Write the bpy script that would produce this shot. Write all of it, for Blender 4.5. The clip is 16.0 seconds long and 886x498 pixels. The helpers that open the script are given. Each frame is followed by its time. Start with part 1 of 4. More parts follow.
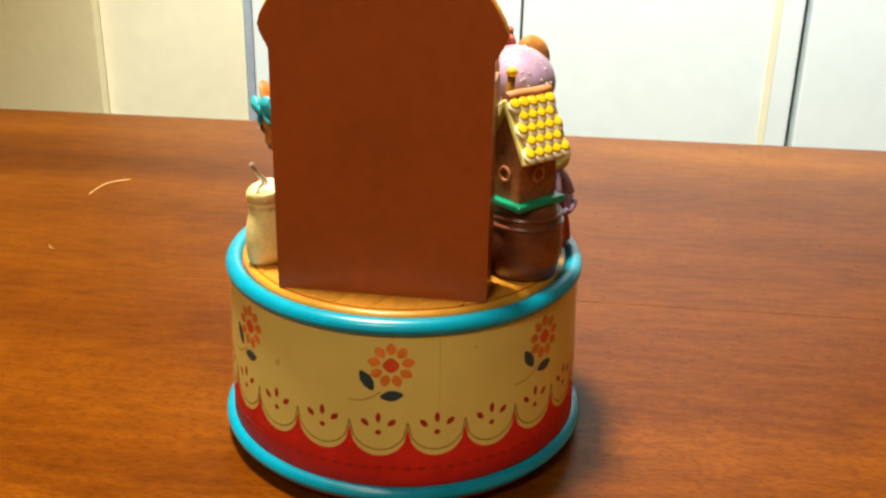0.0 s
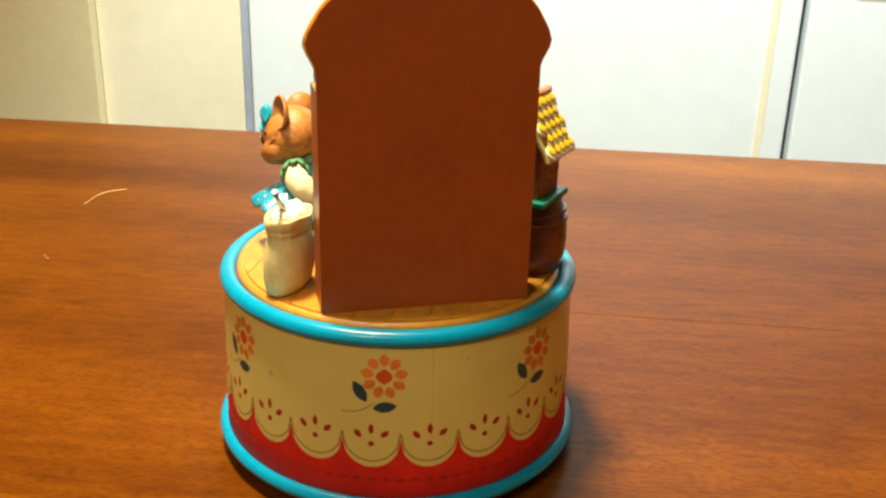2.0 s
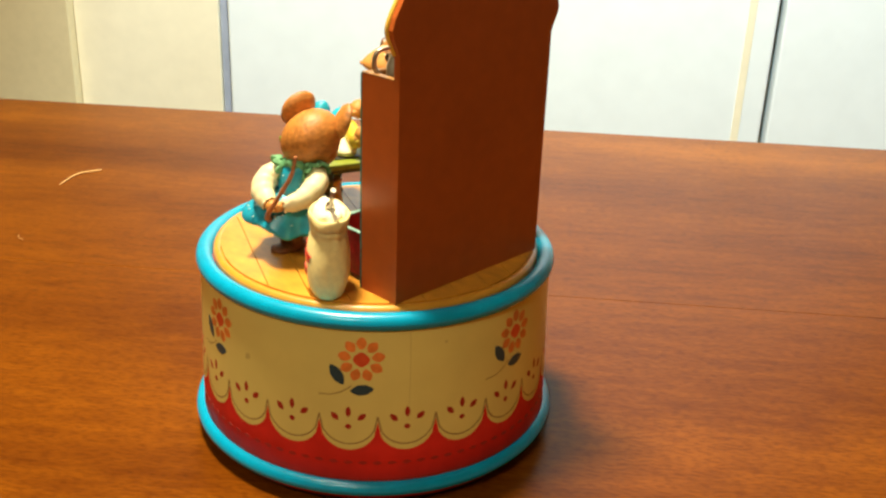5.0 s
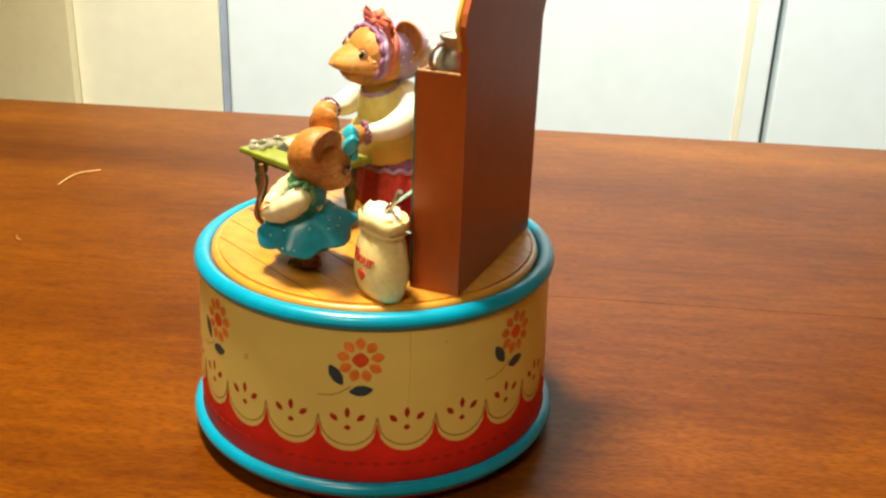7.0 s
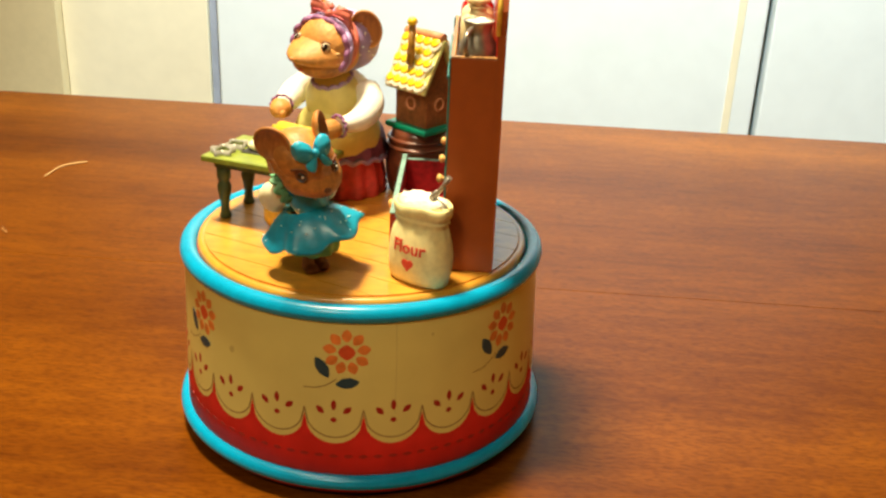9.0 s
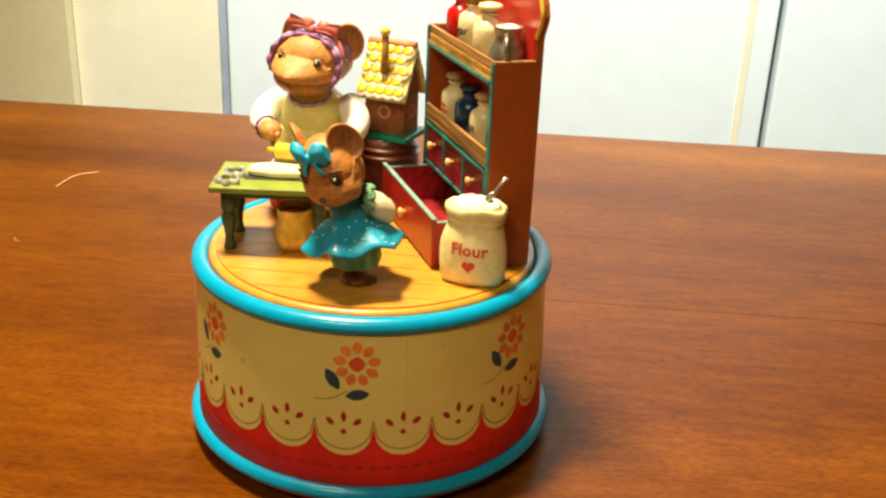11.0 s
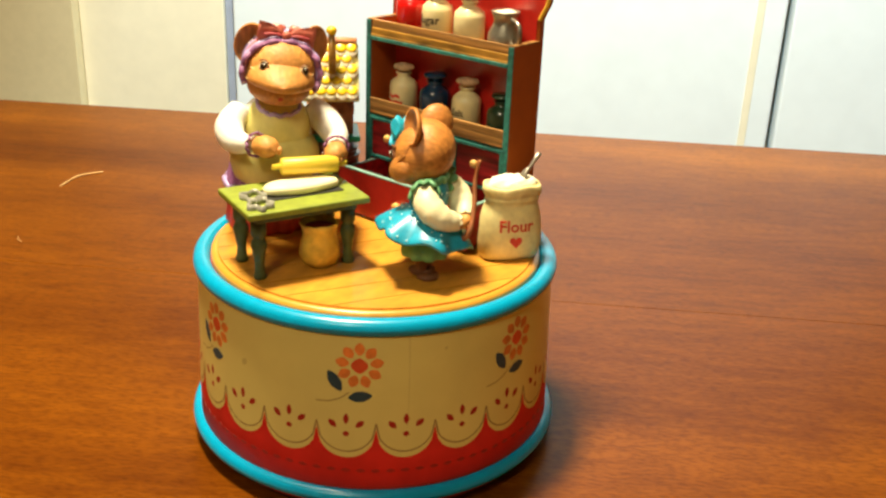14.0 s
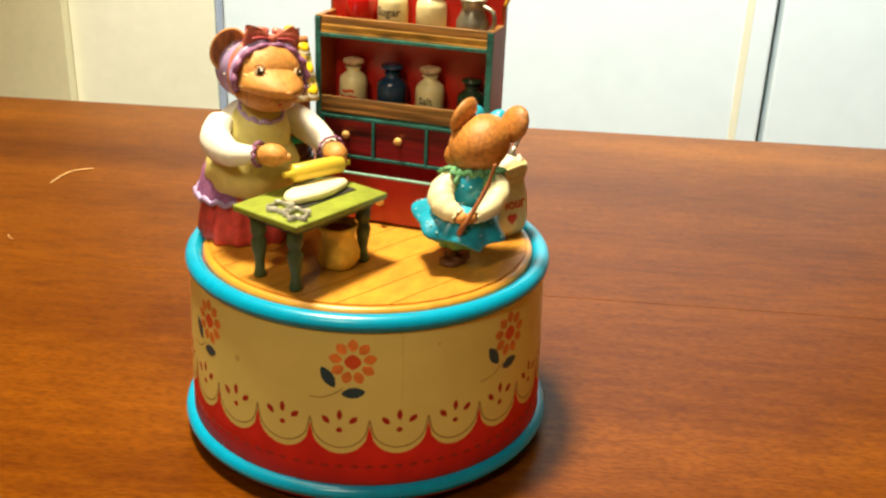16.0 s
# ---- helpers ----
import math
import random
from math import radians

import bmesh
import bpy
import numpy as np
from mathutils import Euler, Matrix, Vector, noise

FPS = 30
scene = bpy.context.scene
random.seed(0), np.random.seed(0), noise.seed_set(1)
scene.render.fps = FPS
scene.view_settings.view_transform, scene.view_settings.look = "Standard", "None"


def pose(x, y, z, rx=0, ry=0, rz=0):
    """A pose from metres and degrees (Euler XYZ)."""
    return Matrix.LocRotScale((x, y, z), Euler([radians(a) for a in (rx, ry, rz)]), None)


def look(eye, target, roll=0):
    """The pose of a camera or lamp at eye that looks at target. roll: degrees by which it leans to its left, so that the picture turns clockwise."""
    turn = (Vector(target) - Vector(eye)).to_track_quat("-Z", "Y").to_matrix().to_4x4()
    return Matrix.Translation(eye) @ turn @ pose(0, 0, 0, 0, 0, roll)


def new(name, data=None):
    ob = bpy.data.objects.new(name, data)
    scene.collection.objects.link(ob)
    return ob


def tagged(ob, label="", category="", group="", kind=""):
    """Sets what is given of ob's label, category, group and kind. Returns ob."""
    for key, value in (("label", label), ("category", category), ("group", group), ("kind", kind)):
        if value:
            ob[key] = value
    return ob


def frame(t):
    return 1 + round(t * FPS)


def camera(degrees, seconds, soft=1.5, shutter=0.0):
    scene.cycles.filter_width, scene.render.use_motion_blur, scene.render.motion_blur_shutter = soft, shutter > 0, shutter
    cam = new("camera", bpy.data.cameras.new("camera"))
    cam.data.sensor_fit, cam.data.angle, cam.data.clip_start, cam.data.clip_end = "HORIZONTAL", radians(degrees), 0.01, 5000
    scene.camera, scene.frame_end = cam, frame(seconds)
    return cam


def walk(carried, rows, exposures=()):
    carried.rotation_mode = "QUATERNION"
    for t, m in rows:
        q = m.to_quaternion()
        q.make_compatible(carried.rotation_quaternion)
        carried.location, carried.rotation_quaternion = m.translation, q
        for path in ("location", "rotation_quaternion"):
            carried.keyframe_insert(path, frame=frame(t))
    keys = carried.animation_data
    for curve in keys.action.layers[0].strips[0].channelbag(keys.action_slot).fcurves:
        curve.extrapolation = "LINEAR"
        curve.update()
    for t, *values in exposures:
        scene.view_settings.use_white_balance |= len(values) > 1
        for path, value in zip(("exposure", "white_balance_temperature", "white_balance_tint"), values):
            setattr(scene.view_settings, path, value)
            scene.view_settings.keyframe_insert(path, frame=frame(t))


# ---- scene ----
cam = camera(47.07, 16.0, soft=2.5)
walk(cam, [
    (0, look((0.0000, -0.3381, 0.2070), (0.0149, 0.0312, 0.0540), 1.21)),
    (0.5, look((0.0002, -0.3392, 0.2086), (0.0157, 0.0298, 0.0549), 1.40)),
    (1, look((0.0005, -0.3382, 0.2069), (0.0172, 0.0303, 0.0522), 1.36)),
    (1.5, look((0.0005, -0.3388, 0.2088), (0.0168, 0.0321, 0.0600), 1.44)),
    (2, look((0.0010, -0.3387, 0.2076), (0.0171, 0.0321, 0.0585), 1.50)),
    (2.5, look((0.0007, -0.3382, 0.2082), (0.0187, 0.0319, 0.0574), 1.66)),
    (3, look((0.0009, -0.3376, 0.2075), (0.0218, 0.0310, 0.0535), 1.83)),
    (3.5, look((0.0013, -0.3382, 0.2076), (0.0231, 0.0310, 0.0552), 1.89)),
    (4, look((0.0013, -0.3384, 0.2081), (0.0241, 0.0303, 0.0547), 2.03)),
    (6.5, look((0.0018, -0.3356, 0.2061), (0.0268, 0.0317, 0.0498), 2.20)),
    (7, look((0.0017, -0.3355, 0.2061), (0.0260, 0.0324, 0.0510), 2.18)),
    (7.5, look((0.0017, -0.3353, 0.2058), (0.0264, 0.0326, 0.0508), 2.18)),
    (8, look((0.0023, -0.3357, 0.2065), (0.0295, 0.0312, 0.0496), 2.40)),
    (8.5, look((0.0032, -0.3346, 0.2055), (0.0311, 0.0318, 0.0474), 2.43)),
    (11, look((0.0024, -0.3355, 0.2070), (0.0270, 0.0327, 0.0526), 2.41)),
    (11.5, look((0.0024, -0.3345, 0.2067), (0.0247, 0.0336, 0.0515), 2.31)),
    (12, look((0.0030, -0.3333, 0.2063), (0.0251, 0.0345, 0.0507), 2.24)),
    (12.5, look((0.0030, -0.3322, 0.2046), (0.0259, 0.0344, 0.0461), 2.32)),
    (13, look((0.0032, -0.3321, 0.2057), (0.0278, 0.0334, 0.0450), 2.52)),
    (13.5, look((0.0032, -0.3326, 0.2055), (0.0249, 0.0366, 0.0531), 2.30)),
    (14, look((0.0035, -0.3324, 0.2055), (0.0255, 0.0360, 0.0514), 2.35)),
    (14.5, look((0.0037, -0.3318, 0.2054), (0.0254, 0.0373, 0.0528), 2.35)),
    (15, look((0.0041, -0.3325, 0.2064), (0.0269, 0.0362, 0.0530), 2.48)),
    (15.5, look((0.0040, -0.3311, 0.2054), (0.0274, 0.0375, 0.0518), 2.45)),
    (16, look((0.0031, -0.3322, 0.2059), (0.0285, 0.0352, 0.0499), 2.32)),
])

# ---- light: warm ceiling lamp over the table, dim warm room ----
world = bpy.data.worlds.new("room_air")
scene.world = world
world.use_nodes = True
world.node_tree.nodes["Background"].inputs[0].default_value = (1.0, 0.80, 0.52, 1)
world.node_tree.nodes["Background"].inputs[1].default_value = 0.07


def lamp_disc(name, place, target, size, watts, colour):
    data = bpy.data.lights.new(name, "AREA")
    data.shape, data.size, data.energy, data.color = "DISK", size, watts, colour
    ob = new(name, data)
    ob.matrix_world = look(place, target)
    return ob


lamp_disc("ceiling_light_bulb", (-0.15, 0.05, 0.97), (0, 0, 0), 0.16, 25, (1.0, 0.83, 0.55))
# unseen fill lamp, added to brighten the front of the box and figures
lamp_disc("front_fill_lamp", (-0.36, -0.90, 1.00), (0, 0, 0.05), 0.28, 6.3, (1.0, 0.83, 0.55))
# unseen spot, added to whiten the closet doors without lighting the table
spot = bpy.data.lights.new("door_fill_spot", "SPOT")
spot.energy, spot.color, spot.spot_size, spot.spot_blend, spot.shadow_soft_size = 285, (0.77, 0.93, 1.0), radians(54), 0.6, 0.06
new("door_fill_spot", spot).matrix_world = look((0.22, 0.48, 1.60), (0.22, 0.98, -0.10))
scene.view_settings.exposure = 0.0

Z = 0.0695          # top of the turning disc above the table
MM = 0.001
START, RATE = -10.0, 10.52   # degrees, degrees a second


# ---- materials ----
def material(name, colour, rough=0.5, metal=0.0, vary=0.12, scale=300.0, bump=0.15, dist=0.0003, streak=None,
             second=None, coat=0.0, spec=0.5, transmission=0.0, mottled=0.5):
    """A paint or wood: base colour with fine grain and broad mottling, and a small relief. scale: features a metre."""
    m = bpy.data.materials.new(name)
    m.use_nodes = True
    n, l = m.node_tree.nodes, m.node_tree.links
    b = n["Principled BSDF"]
    b.inputs["Roughness"].default_value = rough
    b.inputs["Metallic"].default_value = metal
    b.inputs["Coat Weight"].default_value = coat
    b.inputs["Coat Roughness"].default_value = 0.25
    b.inputs["Specular IOR Level"].default_value = spec
    b.inputs["Transmission Weight"].default_value = transmission
    tc = n.new("ShaderNodeTexCoord")
    mp = n.new("ShaderNodeMapping")
    mp.inputs["Scale"].default_value = streak or (1, 1, 1)
    l.new(tc.outputs["Object"], mp.inputs[0])
    fine, broad = n.new("ShaderNodeTexNoise"), n.new("ShaderNodeTexNoise")
    fine.inputs["Scale"].default_value, fine.inputs["Detail"].default_value = scale, 6
    broad.inputs["Scale"].default_value, broad.inputs["Detail"].default_value = scale * 0.13, 3
    l.new(mp.outputs[0], fine.inputs["Vector"]), l.new(mp.outputs[0], broad.inputs["Vector"])
    mix = n.new("ShaderNodeMix")
    mix.data_type = "FLOAT"
    mix.inputs[0].default_value = mottled
    l.new(fine.outputs[0], mix.inputs[2]), l.new(broad.outputs[0], mix.inputs[3])
    ramp = n.new("ShaderNodeValToRGB")
    e = ramp.color_ramp.elements
    dark = [c * (1 - 2.2 * vary) for c in colour]
    light = [min(1, c * (1 + 1.6 * vary)) for c in (second or colour)]
    e[0].position, e[1].position = 0.32, 0.68
    e[0].color, e[1].color = (*dark, 1), (*light, 1)
    l.new(mix.outputs[0], ramp.inputs[0])
    l.new(ramp.outputs[0], b.inputs["Base Color"])
    bp = n.new("ShaderNodeBump")
    bp.inputs["Strength"].default_value, bp.inputs["Distance"].default_value = bump, dist
    l.new(fine.outputs[0], bp.inputs["Height"])
    l.new(bp.outputs[0], b.inputs["Normal"])
    return m


TEAL = material("glossy_turquoise_paint", (0.0, 0.31, 0.56), 0.26, vary=0.06, coat=0.08, spec=0.35, bump=0.05)
CREAM = material("aged_cream_print", (0.72, 0.665, 0.215), 0.32, vary=0.05, scale=120, bump=0.04, mottled=0.8, coat=0.12)
RED_BAND = material("coral_red_print", (0.66, 0.03, 0.02), 0.6, spec=0.12, vary=0.08, scale=150, bump=0.05)
DARK_RED = material("dark_red_ink", (0.36, 0.015, 0.01), 0.5, vary=0.05)
ORANGE = material("orange_ink", (0.74, 0.23, 0.045), 0.5, vary=0.15, scale=500)
FLAME = material("red_orange_ink", (0.68, 0.09, 0.025), 0.5, vary=0.08)
NAVY = material("blue_green_ink", (0.012, 0.06, 0.09), 0.5, vary=0.1)
STAIN = material("greenish_stain", (0.56, 0.50, 0.17), 0.6, vary=0.1)
BROWN_INK = material("olive_brown_ink", (0.30, 0.20, 0.06), 0.5, vary=0.1)
PLANK = material("honey_varnished_plank", (0.60, 0.275, 0.03), 0.38, vary=0.16, scale=260, streak=(1, 0.5, 1), coat=0.2)
PLANK_RIM = material("amber_varnished_rim", (0.62, 0.29, 0.03), 0.35, vary=0.10, scale=200, coat=0.3)
GAP = material("dark_joint", (0.10, 0.035, 0.01), 0.8)
PANEL = material("red_brown_painted_board", (0.37, 0.085, 0.015), 0.40, vary=0.06, scale=220, bump=0.06, spec=0.35)
CAB_RED = material("deep_red_grained_paint", (0.29, 0.013, 0.015), 0.42, vary=0.4, scale=420, streak=(0.10, 1, 1), bump=0.5)
CAB_WOOD = material("brown_grained_wood", (0.15, 0.062, 0.019), 0.45, vary=0.42, scale=620, streak=(0.05, 1, 1), bump=0.8, second=(0.33, 0.165, 0.045), mottled=0.25)
SHELF_WOOD = material("yellow_shelf_board", (0.48, 0.25, 0.04), 0.35, vary=0.45, scale=260, streak=(0.3, 1, 1))
CAB_TEAL = material("blue_green_trim_paint", (0.03, 0.20, 0.18), 0.45, vary=0.35, scale=700)
GOLD = material("gold_knob_paint", (0.74, 0.44, 0.13), 0.35)
JAR_CREAM = material("cream_glazed_jar", (0.85, 0.76, 0.42), 0.3, vary=0.05, coat=0.3)
JAR_RED = material("bright_red_jar", (0.62, 0.008, 0.006), 0.18, vary=0.05, coat=0.5)
JAR_BLUE = material("navy_blue_jar", (0.005, 0.035, 0.09), 0.25, vary=0.1, coat=0.4)
JAR_GREEN = material("dark_green_jar", (0.02, 0.05, 0.025), 0.25, vary=0.1, coat=0.4)
CORK = material("pale_cork", (0.62, 0.42, 0.24), 0.7, vary=0.2, scale=900)
PEWTER = material("grey_pewter", (0.42, 0.40, 0.33), 0.30, metal=0.75, vary=0.15, scale=500)
STEEL = material("dull_grey_metal", (0.40, 0.40, 0.34), 0.4, metal=0.3, vary=0.2)
BAG = material("cream_cloth_resin", (0.84, 0.74, 0.34), 0.6, vary=0.08, scale=500, bump=0.25)
FLOUR = material("white_flour", (0.88, 0.84, 0.68), 0.9, vary=0.06, scale=900, bump=0.8, dist=0.0006)
TEXT_RED = material("red_lettering", (0.66, 0.06, 0.03), 0.5, vary=0.05)
TEXT_BLACK = material("black_lettering", (0.02, 0.015, 0.012), 0.5, vary=0.05)
GREEN = material("olive_green_table_paint", (0.24, 0.30, 0.035), 0.42, vary=0.14, scale=350)
DARK_GREEN = material("dark_green_leg_paint", (0.06, 0.09, 0.03), 0.45, vary=0.25, scale=400)
FUR = material("tan_brown_fur_paint", (0.58, 0.265, 0.06), 0.55, vary=0.17, scale=700, streak=(0.25, 1, 1), bump=0.6, dist=0.0004)
MOUSE_FUR = material("brown_fur_paint", (0.48, 0.19, 0.036), 0.5, vary=0.25, scale=800, streak=(0.25, 1, 1), bump=0.6, dist=0.0004)
FUR_DARK = material("dark_brown_inner_ear", (0.19, 0.065, 0.02), 0.6, vary=0.25, scale=700)
WHITE_CLOTH = material("white_sleeve_paint", (0.88, 0.86, 0.78), 0.55, vary=0.05, scale=600, bump=0.2)
APRON = material("pale_yellow_apron_paint", (0.74, 0.67, 0.22), 0.5, vary=0.07, scale=300, bump=0.15)
SKIRT = material("rose_red_skirt_paint", (0.60, 0.065, 0.055), 0.5, vary=0.2, scale=350)
LILAC = material("lilac_bonnet_paint", (0.40, 0.30, 0.56), 0.45, vary=0.10, scale=400)
PURPLE = material("purple_frill_paint", (0.28, 0.11, 0.26), 0.5, vary=0.2, scale=600)
PINK_RED = material("coral_bow_paint", (0.66, 0.18, 0.13), 0.45, vary=0.2, scale=500)
BLUE_DRESS = material("sky_blue_dress_paint", (0.01, 0.33, 0.52), 0.38, vary=0.15, scale=350, coat=0.2)
COLLAR = material("mint_green_collar_paint", (0.12, 0.34, 0.16), 0.5, vary=0.15, scale=500)
EYE_BLACK = material("black_eye_gloss", (0.02, 0.012, 0.008), 0.12, vary=0.05, coat=0.6)
EYE_WHITE = material("eye_white_paint", (0.50, 0.38, 0.22), 0.3, vary=0.05)
BARREL = material("dark_brown_barrel_glaze", (0.16, 0.045, 0.02), 0.30, vary=0.3, scale=200, coat=0.3)
GINGER = material("gingerbread_wall", (0.30, 0.10, 0.03), 0.6, vary=0.25, scale=500, bump=0.4)
ICING = material("white_icing", (0.93, 0.89, 0.70), 0.35, vary=0.05)
YOLK = material("yellow_sweet_tile", (0.84, 0.58, 0.01), 0.35, vary=0.1, coat=0.3)
RIDGE = material("salmon_icing_ridge", (0.62, 0.26, 0.12), 0.5, vary=0.12)
PLATE_GREEN = material("jade_green_board", (0.0, 0.28, 0.17), 0.35, vary=0.1)
SACK = material("ochre_cloth_sack", (0.76, 0.48, 0.06), 0.45, vary=0.2, scale=300, bump=0.3)
DOUGH = material("pale_dough", (0.86, 0.80, 0.50), 0.55, vary=0.06, scale=300)
PIN = material("yellow_rolling_pin", (0.74, 0.54, 0.05), 0.4, vary=0.12, streak=(1, 0.1, 1), scale=500)
DOOR_PAINT = material("white_door_paint", (0.78, 0.84, 0.84), 0.45, vary=0.02, scale=30, bump=0.05)
GAP_SHADE = material("blue_grey_gap_shade", (0.33, 0.37, 0.46), 0.5, vary=0.08, scale=40)
WALL = material("cream_wall_paint", (0.66, 0.56, 0.33), 0.8, vary=0.03, scale=80, bump=0.1)
TRIM = material("warm_white_trim", (0.84, 0.77, 0.56), 0.6, vary=0.03, scale=40)
CARPET = material("dark_floor_boards", (0.12, 0.07, 0.04), 0.7, vary=0.2, scale=60)
FIBRE = material("pale_fibre", (0.80, 0.55, 0.25), 0.6)


def table_wood():
    """Red-brown varnished veneer: long grain along the table, dark pores, broad bands, satin varnish."""
    m = bpy.data.materials.new("red_brown_table_veneer")
    m.use_nodes = True
    n, l = m.node_tree.nodes, m.node_tree.links
    b = n["Principled BSDF"]
    tc, mp, mp2 = n.new("ShaderNodeTexCoord"), n.new("ShaderNodeMapping"), n.new("ShaderNodeMapping")
    mp.inputs["Scale"].default_value = (0.22, 1.0, 1.0)
    mp2.inputs["Scale"].default_value = (0.30, 1.0, 1.0)
    l.new(tc.outputs["Object"], mp.inputs[0]), l.new(tc.outputs["Object"], mp2.inputs[0])
    band, grain, pore = (n.new("ShaderNodeTexNoise") for _ in range(3))
    for node, s, d in ((band, 16, 4), (grain, 210, 9), (pore, 850, 6)):
        node.inputs["Scale"].default_value, node.inputs["Detail"].default_value = s, d
    l.new(mp.outputs[0], band.inputs["Vector"]), l.new(mp.outputs[0], grain.inputs["Vector"]), l.new(mp2.outputs[0], pore.inputs["Vector"])
    add = n.new("ShaderNodeMix")
    add.data_type = "FLOAT"
    add.inputs[0].default_value = 0.45
    l.new(band.outputs[0], add.inputs[2]), l.new(grain.outputs[0], add.inputs[3])
    ramp = n.new("ShaderNodeValToRGB")
    e = ramp.color_ramp.elements
    e[0].position, e[1].position = 0.33, 0.68
    e[0].color, e[1].color = (0.096, 0.0222, 0.0012, 1), (0.212, 0.0615, 0.0022, 1)
    l.new(add.outputs[0], ramp.inputs[0])
    dark = n.new("ShaderNodeMix")
    dark.data_type, dark.blend_type = "RGBA", "MULTIPLY"
    pr = n.new("ShaderNodeValToRGB")
    pr.color_ramp.elements[0].position, pr.color_ramp.elements[1].position = 0.36, 0.55
    pr.color_ramp.elements[0].color = (0.46, 0.36, 0.28, 1)
    l.new(pore.outputs[0], pr.inputs[0])
    dark.inputs[0].default_value = 0.55
    # long pale streaks that run the length of the boards
    mp3, streak = n.new("ShaderNodeMapping"), n.new("ShaderNodeTexNoise")
    mp3.inputs["Scale"].default_value = (0.035, 1.0, 1.0)
    mp3.inputs["Location"].default_value = (0.0, 0.37, 0.0)
    streak.inputs["Scale"].default_value, streak.inputs["Detail"].default_value = 13, 5
    l.new(tc.outputs["Object"], mp3.inputs[0]), l.new(mp3.outputs[0], streak.inputs["Vector"])
    sr = n.new("ShaderNodeValToRGB")
    sr.color_ramp.elements[0].position, sr.color_ramp.elements[1].position = 0.34, 0.70
    sr.color_ramp.elements[0].color, sr.color_ramp.elements[1].color = (0.80, 0.76, 0.76, 1), (1.25, 1.36, 1.3, 1)
    l.new(streak.outputs[0], sr.inputs[0])
    lit = n.new("ShaderNodeMix")
    lit.data_type, lit.blend_type = "RGBA", "MULTIPLY"
    lit.inputs[0].default_value = 1.0
    l.new(ramp.outputs[0], lit.inputs[6]), l.new(sr.outputs[0], lit.inputs[7])
    l.new(lit.outputs[2], dark.inputs[6])
    l.new(pr.outputs[0], dark.inputs[7])
    l.new(dark.outputs[2], b.inputs["Base Color"])
    b.inputs["Roughness"].default_value = 0.33
    b.inputs["Specular IOR Level"].default_value = 0.085
    b.inputs["Specular Tint"].default_value = (1.0, 0.88, 0.58, 1)
    bp = n.new("ShaderNodeBump")
    bp.inputs["Strength"].default_value, bp.inputs["Distance"].default_value = 0.12, 0.0004
    l.new(pore.outputs[0], bp.inputs["Height"])
    l.new(bp.outputs[0], b.inputs["Normal"])
    return m


TABLE_WOOD = table_wood()


